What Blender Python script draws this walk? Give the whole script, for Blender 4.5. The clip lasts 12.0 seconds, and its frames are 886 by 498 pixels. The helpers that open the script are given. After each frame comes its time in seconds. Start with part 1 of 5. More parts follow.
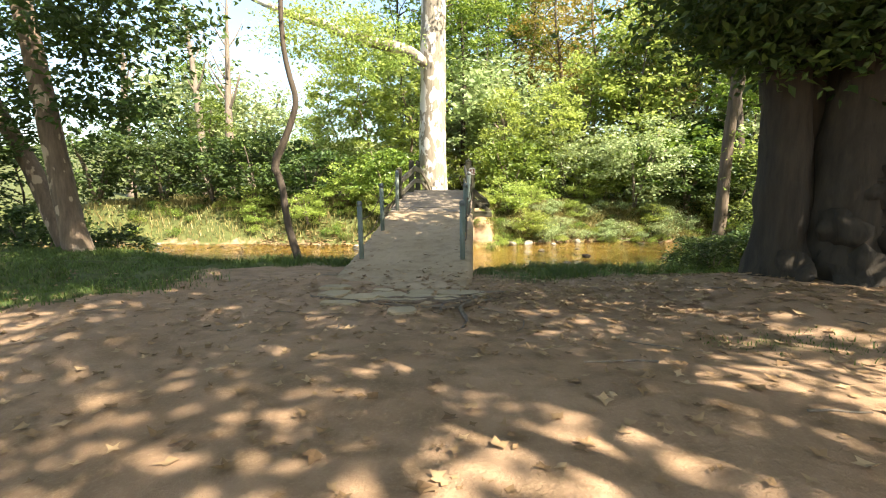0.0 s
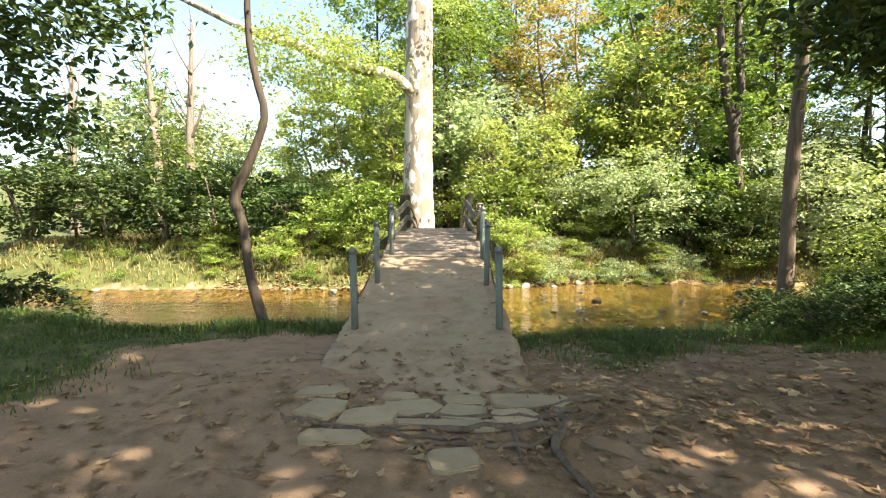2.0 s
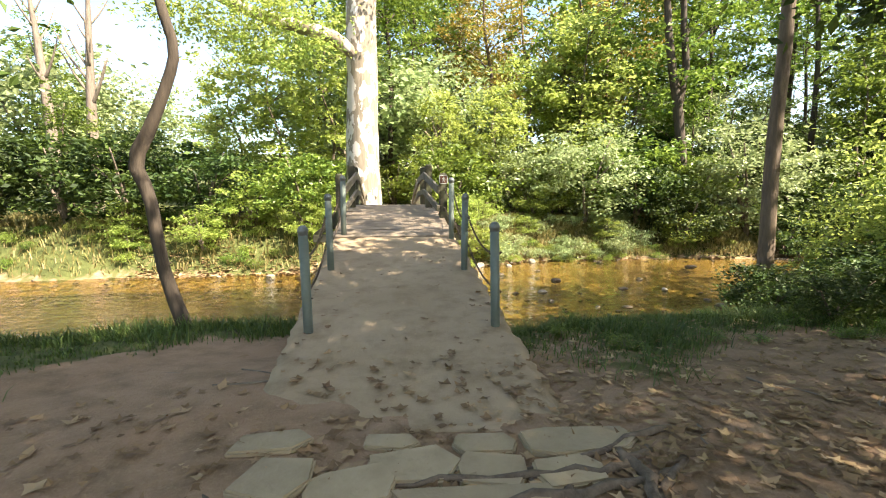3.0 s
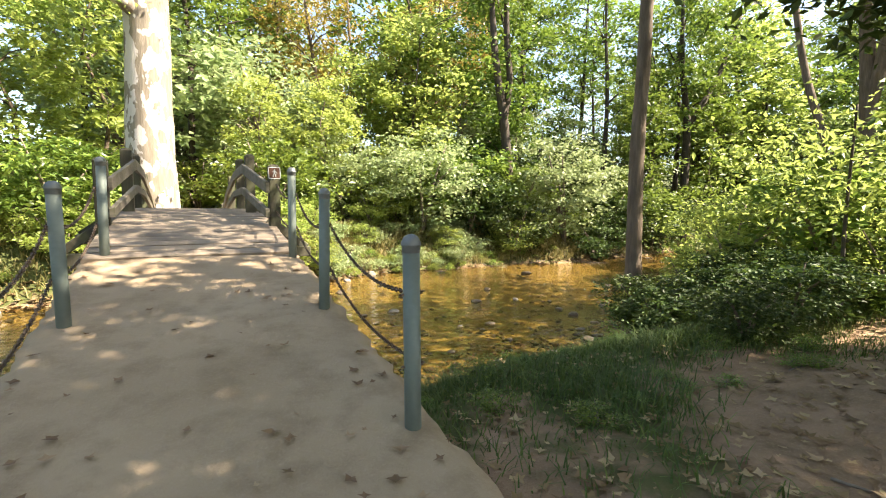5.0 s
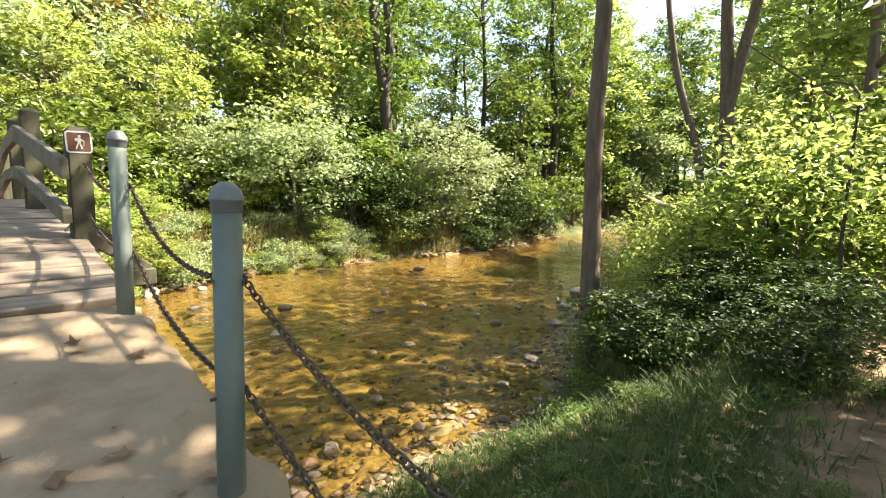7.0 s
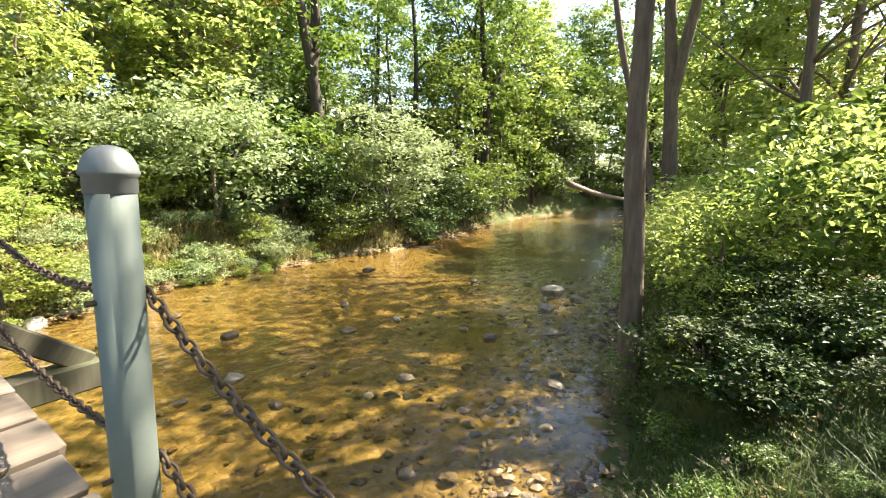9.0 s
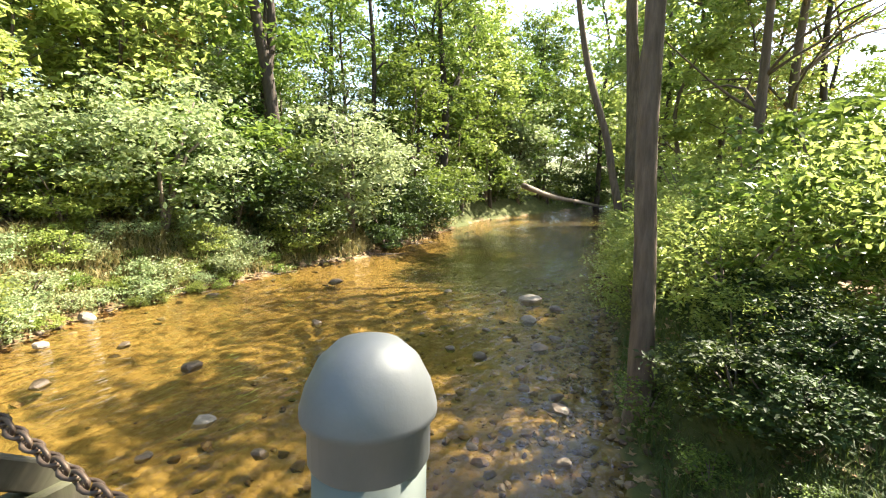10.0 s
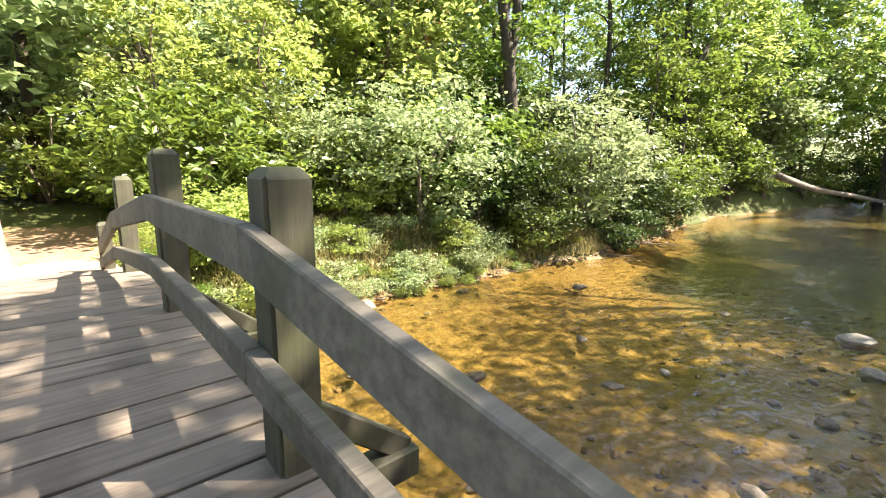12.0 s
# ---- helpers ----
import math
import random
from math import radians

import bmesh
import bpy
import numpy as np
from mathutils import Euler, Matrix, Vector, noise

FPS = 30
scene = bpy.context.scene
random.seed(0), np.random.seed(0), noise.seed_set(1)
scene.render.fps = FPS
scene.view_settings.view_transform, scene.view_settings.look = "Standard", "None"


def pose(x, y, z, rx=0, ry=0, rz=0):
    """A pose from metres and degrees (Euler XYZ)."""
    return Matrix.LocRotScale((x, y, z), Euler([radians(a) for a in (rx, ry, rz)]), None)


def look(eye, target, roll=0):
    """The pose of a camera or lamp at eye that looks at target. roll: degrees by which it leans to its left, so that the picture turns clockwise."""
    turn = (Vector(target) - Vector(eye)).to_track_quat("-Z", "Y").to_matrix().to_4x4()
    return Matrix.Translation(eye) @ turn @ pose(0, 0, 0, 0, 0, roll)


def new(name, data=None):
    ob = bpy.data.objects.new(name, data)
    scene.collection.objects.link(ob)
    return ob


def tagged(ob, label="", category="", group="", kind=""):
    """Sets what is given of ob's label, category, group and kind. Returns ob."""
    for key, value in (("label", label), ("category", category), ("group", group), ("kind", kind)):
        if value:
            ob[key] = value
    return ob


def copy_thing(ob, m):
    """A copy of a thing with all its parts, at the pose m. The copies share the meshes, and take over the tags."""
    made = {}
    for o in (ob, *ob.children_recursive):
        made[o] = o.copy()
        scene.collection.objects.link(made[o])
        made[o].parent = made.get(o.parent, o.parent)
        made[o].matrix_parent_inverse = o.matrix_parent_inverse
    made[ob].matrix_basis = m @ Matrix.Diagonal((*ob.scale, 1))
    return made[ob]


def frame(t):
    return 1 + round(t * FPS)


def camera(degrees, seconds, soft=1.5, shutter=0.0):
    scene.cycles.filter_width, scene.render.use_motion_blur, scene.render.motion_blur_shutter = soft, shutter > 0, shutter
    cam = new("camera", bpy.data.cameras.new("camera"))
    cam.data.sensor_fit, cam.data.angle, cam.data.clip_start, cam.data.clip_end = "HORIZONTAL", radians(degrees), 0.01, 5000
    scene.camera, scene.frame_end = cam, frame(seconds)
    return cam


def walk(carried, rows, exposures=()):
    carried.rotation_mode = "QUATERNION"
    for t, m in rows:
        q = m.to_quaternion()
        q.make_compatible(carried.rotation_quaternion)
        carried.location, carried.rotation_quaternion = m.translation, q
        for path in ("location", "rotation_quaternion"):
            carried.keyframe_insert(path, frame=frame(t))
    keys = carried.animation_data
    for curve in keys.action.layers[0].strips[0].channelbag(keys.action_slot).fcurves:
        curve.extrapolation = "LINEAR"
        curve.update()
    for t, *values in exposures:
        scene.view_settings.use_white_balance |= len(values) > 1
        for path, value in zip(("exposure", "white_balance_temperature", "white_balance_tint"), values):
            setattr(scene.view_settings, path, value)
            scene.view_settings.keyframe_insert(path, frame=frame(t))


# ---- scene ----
cam = camera(88.0, 12.0, soft=1.1)
PATH = [
    (0, (0.019, 0.637, 1.177), (-0.312, 2.591, 0.905), -0.1),
    (0.5, (-0.228, 1.212, 1.189), (-0.556, 3.17, 0.951), 0.0),
    (1, (-0.5, 1.683, 1.24), (-0.774, 3.658, 1.081), 0.1),
    (1.5, (-0.749, 2.182, 1.255), (-1.004, 4.162, 1.137), 0.2),
    (2, (-1.036, 2.768, 1.242), (-1.245, 4.753, 1.121), -0.0),
    (2.5, (-1.307, 3.338, 1.188), (-1.437, 5.326, 1.011), -0.1),
    (3, (-1.541, 3.97, 1.147), (-1.488, 5.958, 0.936), -0.3),
    (3.2, (-1.623, 4.188, 1.117), (-1.492, 6.171, 0.897), -0.3),
    (4.8, (-1.753, 5.852, 1.075), (-1.034, 7.711, 0.912), 0.3),
    (5, (-1.703, 6.089, 1.076), (-0.908, 7.916, 0.899), 0.4),
    (5.5, (-1.612, 6.702, 1.045), (-0.61, 8.417, 0.812), 0.5),
    (6, (-1.506, 7.294, 1.033), (-0.355, 8.911, 0.785), 0.7),
    (6.5, (-1.479, 7.869, 1.078), (-0.242, 9.421, 0.83), 0.8),
    (6.7, (-1.51, 8.101, 1.138), (-0.244, 9.631, 0.896), 1.0),
    (8.5, (-1.493, 9.946, 1.373), (-0.028, 11.277, 1.086), 0.7),
    (9, (-1.503, 10.438, 1.461), (0.055, 11.655, 1.16), 0.7),
    (9.5, (-1.49, 10.854, 1.535), (0.138, 11.977, 1.239), 0.8),
    (10, (-1.440, 11.277, 1.630), (0.242, 12.319, 1.335), 0.7),
    (10.5, (-1.481, 11.733, 1.773), (0.222, 12.745, 1.499), 0.8),
    (11, (-1.56, 12.145, 1.794), (0.117, 13.199, 1.522), 0.9),
    (11.5, (-1.598, 12.656, 1.853), (-0.118, 13.959, 1.518), 0.8),
    (11.8, (-1.889, 13.021, 1.937), (-0.58, 14.485, 1.558), -0.1),
    (12, (-1.984, 13.188, 1.979), (-0.851, 14.794, 1.61), 0.5),
]
walk(cam, [(t, look(eye, target, roll)) for t, eye, target, roll in PATH], exposures=[(0.0, 2.3, 7150.0, 6.0), (5.0, 2.42, 7200.0, 10.0), (8.5, 2.5, 6900.0, 9.0), (12.0, 2.62, 6750.0, 11.0)])

# ---- world and sun ----
SUN_FROM = Vector((0.865 * 0.656, -0.5 * 0.656, 0.755)).normalized()
world = bpy.data.worlds.new("sky")
scene.world = world
world.use_nodes = True
wn = world.node_tree.nodes
sky = wn.new("ShaderNodeTexSky")
sky.sky_type = "NISHITA"
sky.sun_disc = False
sky.sun_elevation = math.asin(SUN_FROM.z)
sky.sun_rotation = math.atan2(SUN_FROM.x, SUN_FROM.y)
sky.air_density, sky.dust_density = 1.0, 1.6
wn["Background"].inputs["Strength"].default_value = 0.1
world.node_tree.links.new(sky.outputs["Color"], wn["Background"].inputs["Color"])
sun = new("sun", bpy.data.lights.new("sun", "SUN"))
sun.data.energy, sun.data.angle, sun.data.color = 5.0, radians(0.55), (1.0, 0.925, 0.82)
sun.matrix_world = look(SUN_FROM * 60, (0, 0, 0))


# ---- materials ----
class Mat:
    """A node material with short ways to add and link nodes."""

    def __init__(self, name):
        self.m = bpy.data.materials.new(name)
        self.m.use_nodes = True
        self.t = self.m.node_tree
        self.b = self.t.nodes["Principled BSDF"]
        self.out = self.t.nodes["Material Output"]

    def n(self, kind, ins=None, **props):
        node = self.t.nodes.new("ShaderNode" + kind)
        for k, v in props.items():
            setattr(node, k, v)
        for k, v in (ins or {}).items():
            self.put(node.inputs[k], v)
        return node

    def put(self, socket, v):
        if hasattr(v, "is_output"):
            self.t.links.new(v, socket)
        elif hasattr(v, "outputs"):
            self.t.links.new(v.outputs[0], socket)
        elif isinstance(v, tuple) and len(v) == 3 and socket.type == "RGBA":
            socket.default_value = (*v, 1)
        else:
            socket.default_value = v

    def noise(self, scale, detail=4, vec=None, rough=0.55):
        node = self.n("TexNoise", {"Scale": scale, "Detail": detail, "Roughness": rough})
        if vec:
            self.put(node.inputs["Vector"], vec)
        return node.outputs["Fac"]

    def ramp(self, fac, *stops):
        node = self.n("ValToRGB", {"Fac": fac})
        els = node.color_ramp.elements
        while len(els) < len(stops):
            els.new(0.5)
        for e, (p, c) in zip(els, stops):
            e.position, e.color = p, (*c, 1) if isinstance(c, tuple) else (c, c, c, 1)
        return node.outputs["Color"]

    def mix(self, fac, a, b, blend="MIX"):
        node = self.n("Mix", data_type="RGBA", blend_type=blend)
        self.put(node.inputs["Factor"], fac)
        self.put(node.inputs["A"], a)
        self.put(node.inputs["B"], b)
        return node.outputs["Result"]

    def math(self, op, a, b=0.0):
        return self.n("Math", {0: a, 1: b}, operation=op).outputs[0]

    def coords(self, scale=(1, 1, 1), which="Object"):
        tc = self.n("TexCoord")
        return self.n("Mapping", {"Vector": tc.outputs[which], "Scale": scale}).outputs[0]

    def bump(self, height, strength=0.5, dist=0.02):
        node = self.n("Bump", {"Height": height, "Strength": strength, "Distance": dist})
        self.put(self.b.inputs["Normal"], node)
        return node

    def set(self, **kw):
        for k, v in kw.items():
            self.put(self.b.inputs[k.replace("_", " ")], v)
        return self


def leaf_material(name, dark, light, glow, gloss=0.42, through_=0.36):
    """Leaves: colour varies from leaf to leaf and from plant to plant; light comes through the blade."""
    k = Mat(name)
    island = k.n("NewGeometry").outputs["Random Per Island"]
    plant = k.n("ObjectInfo").outputs["Random"]
    col = k.ramp(island, (0.0, dark), (0.65, light), (1.0, glow))
    patch = k.noise(0.9, 2, k.coords())
    hsv = k.n("HueSaturation", {"Color": col, "Hue": k.math("ADD", k.math("MULTIPLY", plant, 0.035), 0.482),
                                "Value": k.math("ADD", k.math("MULTIPLY", patch, 0.7), k.math("ADD", k.math("MULTIPLY", plant, 0.35), 0.5))})
    k.set(Base_Color=hsv, Roughness=gloss)
    k.b.inputs["Specular IOR Level"].default_value = 0.4
    tr = k.n("BsdfTranslucent", {"Color": k.mix(0.6, hsv.outputs[0], glow)})
    k.put(k.out.inputs["Surface"], k.n("MixShader", {0: through_, 1: k.b.outputs[0], 2: tr.outputs[0]}))
    return k.m


def bark_material(name, dark, light, scale=1.0, patchy=0.0, pale=(0.6, 0.55, 0.45)):
    k = Mat(name)
    v = k.coords((14 * scale, 14 * scale, 2.2 * scale))
    ridges = k.noise(1.0, 6, v, 0.65)
    blotch = k.noise(1.6, 3, k.coords())
    col = k.mix(k.ramp(ridges, (0.3, 0.0), (0.7, 1.0)), dark, light)
    col = k.mix(k.ramp(blotch, (0.35, 0.0), (0.75, 0.5)), col, tuple(c * 0.55 for c in light))
    if patchy:
        peel = k.noise(3.2, 3, k.coords((1, 1, 0.55)), 0.5)
        col = k.mix(k.ramp(peel, (0.60 - patchy * 0.10, 0.0), (0.63 - patchy * 0.10, 1.0)), col, pale)
    k.set(Base_Color=col, Roughness=0.9)
    k.bump(ridges, 0.7, 0.03)
    return k.m


def wood_material(name, dark, light, along=(1.2, 30, 30), mossy=0.0):
    k = Mat(name)
    rnd = k.n("ObjectInfo").outputs["Random"]
    shift = k.n("Combine" + "XYZ", {0: k.math("MULTIPLY", rnd, 40.0), 1: k.math("MULTIPLY", rnd, 17.0)})
    tc = k.n("TexCoord")
    moved = k.n("VectorMath", {0: tc.outputs["Object"], 1: shift.outputs[0]}, operation="ADD")
    grain = k.noise(1.0, 5, k.n("Mapping", {"Vector": moved.outputs[0], "Scale": along}).outputs[0], 0.6)
    stain = k.noise(2.3, 4, moved.outputs[0])
    col = k.mix(k.ramp(grain, (0.3, 0.0), (0.7, 1.0)), dark, light)
    col = k.mix(k.ramp(stain, (0.45, 0.0), (0.7, 0.8)), col, tuple(c * 0.45 for c in dark))
    col = k.mix(k.math("MULTIPLY", rnd, 0.35), col, tuple(c * 0.75 for c in light))
    if mossy:
        moss = k.noise(5.0, 3, moved.outputs[0])
        col = k.mix(k.ramp(moss, (0.46, 0.0), (0.68, mossy)), col, (0.075, 0.082, 0.034))
    k.set(Base_Color=col, Roughness=0.82)
    k.bump(grain, 0.45, 0.006)
    return k.m


def stone_material(name, dark, light, wet=0.75):
    k = Mat(name)
    rnd = k.n("ObjectInfo").outputs["Random"]
    a, b = k.noise(4.0, 5, k.coords()), k.noise(28.0, 4, k.coords())
    col = k.mix(k.ramp(a, (0.3, 0.0), (0.7, 1.0)), dark, light)
    col = k.mix(k.math("MULTIPLY", rnd, 0.6), col, tuple(c * 0.45 for c in light))
    k.set(Base_Color=col, Roughness=wet)
    k.bump(k.math("ADD", a, k.math("MULTIPLY", b, 0.4)), 0.6, 0.03)
    return k.m


def ground_material():
    """Trodden earth, grassy soil and gravelly stream bed, blended by the sheet's own masks."""
    k = Mat("ground_earth")
    grass = k.n("Attribute", attribute_name="grass").outputs["Fac"]
    bed = k.n("Attribute", attribute_name="bed").outputs["Fac"]
    p = k.coords()
    big, mid, fine = k.noise(0.55, 4, p), k.noise(3.5, 5, p), k.noise(45.0, 5, p, 0.7)
    dirt = k.ramp(big, (0.3, (0.25, 0.154, 0.092)), (0.55, (0.315, 0.206, 0.134)), (0.75, (0.265, 0.156, 0.092)))
    dirt = k.mix(k.ramp(mid, (0.42, 0.0), (0.72, 0.7)), dirt, (0.128, 0.083, 0.045))
    dirt = k.mix(k.ramp(fine, (0.5, 0.0), (0.75, 0.6)), dirt, (0.36, 0.262, 0.165))
    soil = k.ramp(mid, (0.3, (0.045, 0.055, 0.018)), (0.6, (0.085, 0.095, 0.03)), (0.8, (0.15, 0.11, 0.06)))
    edge = k.math("ADD", grass, k.math("MULTIPLY", k.math("SUBTRACT", mid, 0.5), 0.9))
    col = k.mix(k.ramp(edge, (0.38, 0.0), (0.62, 1.0)), dirt, soil)
    cells = k.n("TexVoronoi", {"Vector": p, "Scale": 9.0, "Randomness": 1.0})
    cells2 = k.n("TexVoronoi", {"Vector": p, "Scale": 23.0, "Randomness": 1.0})
    tone = k.n("SeparateColor", {0: cells.outputs["Color"]}).outputs[0]
    tone2 = k.n("SeparateColor", {0: cells2.outputs["Color"]}).outputs[1]
    gravel = k.ramp(tone, (0.0, (0.075, 0.052, 0.022)), (0.5, (0.165, 0.115, 0.045)), (0.85, (0.24, 0.175, 0.085)), (1.0, (0.33, 0.27, 0.17)))
    gravel = k.mix(k.math("MULTIPLY", tone2, 0.55), gravel, (0.21, 0.145, 0.055))
    silt = k.ramp(big, (0.34, 0.15), (0.58, 0.9))
    gravel = k.mix(silt, gravel, (0.185, 0.134, 0.053))
    deep = k.n("Attribute", attribute_name="deep").outputs["Fac"]
    murk = k.math("ADD", deep, k.math("MULTIPLY", k.math("SUBTRACT", mid, 0.5), 0.5))
    gravel = k.mix(k.ramp(murk, (0.25, 0.0), (0.75, 0.85)), gravel, (0.045, 0.045, 0.02))
    col = k.mix(k.ramp(bed, (0.35, 0.0), (0.65, 1.0)), col, gravel)
    k.set(Base_Color=col, Roughness=0.92)
    k.b.inputs["Specular IOR Level"].default_value = 0.2
    h = k.math("ADD", k.math("MULTIPLY", mid, 0.8), k.math("MULTIPLY", fine, 0.35))
    h = k.math("ADD", h, k.math("MULTIPLY", k.math("MULTIPLY", cells.outputs["Distance"], bed), -0.8))
    k.bump(h, 0.8, 0.06)
    return k.m


def water_material():
    k = Mat("stream_water")
    p = k.coords()
    rip = k.n("TexNoise", {"Vector": k.coords((0.7, 1.6, 1)), "Scale": 3.2, "Detail": 4.0, "Distortion": 0.8}).outputs["Fac"]
    calm = k.ramp(k.noise(0.16, 2, p), (0.4, 0.25), (0.6, 1.0))
    side = k.n("SeparateXYZ", {0: p}).outputs[0]
    riffle = k.n("MapRange", {"Value": side, "From Min": -2.5, "From Max": -6.0, "To Min": 0.0, "To Max": 2.4}).outputs[0]
    bump = k.n("Bump", {"Height": k.math("MULTIPLY", rip, k.math("ADD", calm, riffle)), "Strength": 0.6, "Distance": 0.15})
    gloss = k.n("BsdfGlossy", {"Color": (0.95, 0.97, 1.0), "Roughness": 0.03, "Normal": bump})
    clear = k.n("BsdfTransparent", {"Color": (0.87, 0.80, 0.57)})
    fres = k.n("Fresnel", {"IOR": 1.33, "Normal": bump})
    k.put(k.out.inputs["Surface"], k.n("MixShader", {0: fres, 1: clear, 2: gloss}))
    return k.m


def plain_material(name, col, rough=0.5, metal=0.0, grain=30.0, var=0.25, bump=0.15):
    k = Mat(name)
    a, b = k.noise(grain, 5, k.coords()), k.noise(grain * 0.12, 3, k.coords())
    c = k.mix(k.math("MULTIPLY", a, var), col, tuple(x * 0.45 for x in col))
    c = k.mix(k.ramp(b, (0.5, 0.0), (0.8, var)), c, tuple(min(1, x * 1.5) for x in col))
    k.set(Base_Color=c, Roughness=rough, Metallic=metal)
    k.bump(a, bump, 0.004)
    return k.m


LEAF_GREEN = leaf_material("leaf_green", (0.056, 0.101, 0.018), (0.123, 0.196, 0.034), (0.235, 0.314, 0.050))
# yellow-green leaf, brightened so that its colour carries the sunlight
LEAF_LIGHT = leaf_material("leaf_sunlit_green", (0.13, 0.19, 0.036), (0.28, 0.36, 0.085), (0.44, 0.49, 0.13), 0.42, 0.56)
# shaded copy of the green leaf: the shade is in the colour
LEAF_SHADED = leaf_material("leaf_shaded", (0.022, 0.042, 0.010), (0.045, 0.078, 0.017), (0.09, 0.135, 0.025), 0.58, 0.3)
# silvery leaf, also used where strong sunlight is put into the colour
LEAF_PALE = leaf_material("leaf_silver_sunlit", (0.146, 0.202, 0.078), (0.269, 0.325, 0.146), (0.392, 0.448, 0.213))
LEAF_AUTUMN = leaf_material("leaf_autumn", (0.134, 0.112, 0.028), (0.280, 0.213, 0.045), (0.403, 0.291, 0.067))
LEAF_DRY = leaf_material("leaf_dry", (0.120, 0.070, 0.032), (0.251, 0.158, 0.078), (0.390, 0.278, 0.158), 0.8, 0.1)
GRASS_BLADE = leaf_material("grass_blade", (0.03, 0.06, 0.012), (0.065, 0.105, 0.02), (0.15, 0.18, 0.04), 0.55, 0.35)
GRASS_TAN = leaf_material("grass_tan", (0.11, 0.12, 0.03), (0.24, 0.21, 0.07), (0.40, 0.33, 0.15), 0.6, 0.35)
BARK_DARK = bark_material("bark_dark", (0.028, 0.020, 0.014), (0.083, 0.061, 0.043))
# dark bark deepened further, so the old tree's deep shade is in its colour
BARK_SHADED = bark_material("bark_shaded", (0.012, 0.009, 0.006), (0.052, 0.038, 0.025), 0.8)
BARK_BROWN = bark_material("bark_brown", (0.065, 0.045, 0.030), (0.187, 0.137, 0.097))
BARK_GREY = bark_material("bark_grey", (0.094, 0.072, 0.054), (0.245, 0.194, 0.151))
BARK_SYCAMORE = bark_material("bark_sycamore", (0.13, 0.105, 0.08), (0.30, 0.25, 0.19), 0.7, 1.0, (0.53, 0.475, 0.43))
BARK_BIRCHY = bark_material("bark_mottled", (0.072, 0.050, 0.036), (0.194, 0.137, 0.094), 1.0, 0.25, (0.360, 0.274, 0.202))
WOOD_DECK = wood_material("weathered_deck_wood", (0.130, 0.098, 0.070), (0.275, 0.217, 0.160))
WOOD_POST = wood_material("weathered_post_wood", (0.034, 0.030, 0.019), (0.098, 0.086, 0.053), (22, 22, 1.4), 0.8)
WOOD_RAIL = wood_material("weathered_rail_wood", (0.088, 0.073, 0.052), (0.215, 0.182, 0.136), (1.2, 26, 26), 0.5)
STONE = stone_material("stream_stone", (0.05, 0.036, 0.021), (0.15, 0.108, 0.066), 0.5)
STONE_PALE = stone_material("pale_stone", (0.17, 0.145, 0.11), (0.33, 0.29, 0.23), 0.75)
SLAB = stone_material("flagstone", (0.29, 0.218, 0.132), (0.43, 0.335, 0.215), 0.85)
PEBBLE = leaf_material("pebbles", (0.035, 0.022, 0.012), (0.12, 0.078, 0.038), (0.22, 0.155, 0.085), 0.6, 0.0)
GALV = plain_material("galvanised_steel", (0.165, 0.196, 0.172), 0.62, 0.35, 26, 0.45)
GALV_CAP = plain_material("cap_steel", (0.185, 0.198, 0.196), 0.58, 0.4, 40, 0.5)
RUST = plain_material("rusty_chain_steel", (0.12, 0.085, 0.06), 0.6, 0.6, 60, 0.6)
SIGN_BROWN = plain_material("sign_brown", (0.10, 0.04, 0.02), 0.5, 0.0, 12, 0.2, 0.05)
SIGN_WHITE = plain_material("sign_white", (0.55, 0.56, 0.53), 0.5, 0.0, 14, 0.25, 0.05)
GROUND = ground_material()
WATER = water_material()


def ramp_material():
    k = Mat("ramp_earth")
    p = k.coords()
    big, mid, fine = k.noise(0.8, 4, p), k.noise(4.0, 6, p), k.noise(60.0, 5, p, 0.7)
    c = k.ramp(big, (0.3, (0.294, 0.214, 0.136)), (0.7, (0.368, 0.277, 0.186)))
    c = k.mix(k.ramp(mid, (0.46, 0.0), (0.7, 0.65)), c, (0.185, 0.130, 0.078))
    c = k.mix(k.ramp(fine, (0.5, 0.0), (0.8, 0.35)), c, (0.42, 0.335, 0.225))
    k.set(Base_Color=c, Roughness=0.93)
    k.b.inputs["Specular IOR Level"].default_value = 0.2
    k.bump(k.math("ADD", mid, k.math("MULTIPLY", fine, 0.3)), 0.7, 0.03)
    return k.m


RAMP_EARTH = ramp_material()


# ---- builders ----
def part(name, bm, material, parent=None, label="", smooth=False):
    me = bpy.data.meshes.new(name)
    bm.to_mesh(me)
    bm.free()
    return part_mesh(name, me, material, parent, label, smooth)


def part_mesh(name, me, material, parent=None, label="", smooth=False):
    if material and not me.materials:
        me.materials.append(material)
    if smooth:
        me.polygons.foreach_set("use_smooth", [True] * len(me.polygons))
    ob = new(name, me)
    if parent:
        ob.parent = parent
    if label:
        ob["label"] = label
    return ob


def raw_mesh(name, verts, faces, material, smooth=False):
    me = bpy.data.meshes.new(name)
    me.from_pydata(np.asarray(verts).tolist(), [], faces if isinstance(faces, list) else faces.tolist())
    me.materials.append(material)
    if smooth:
        me.polygons.foreach_set("use_smooth", [True] * len(me.polygons))
    return me


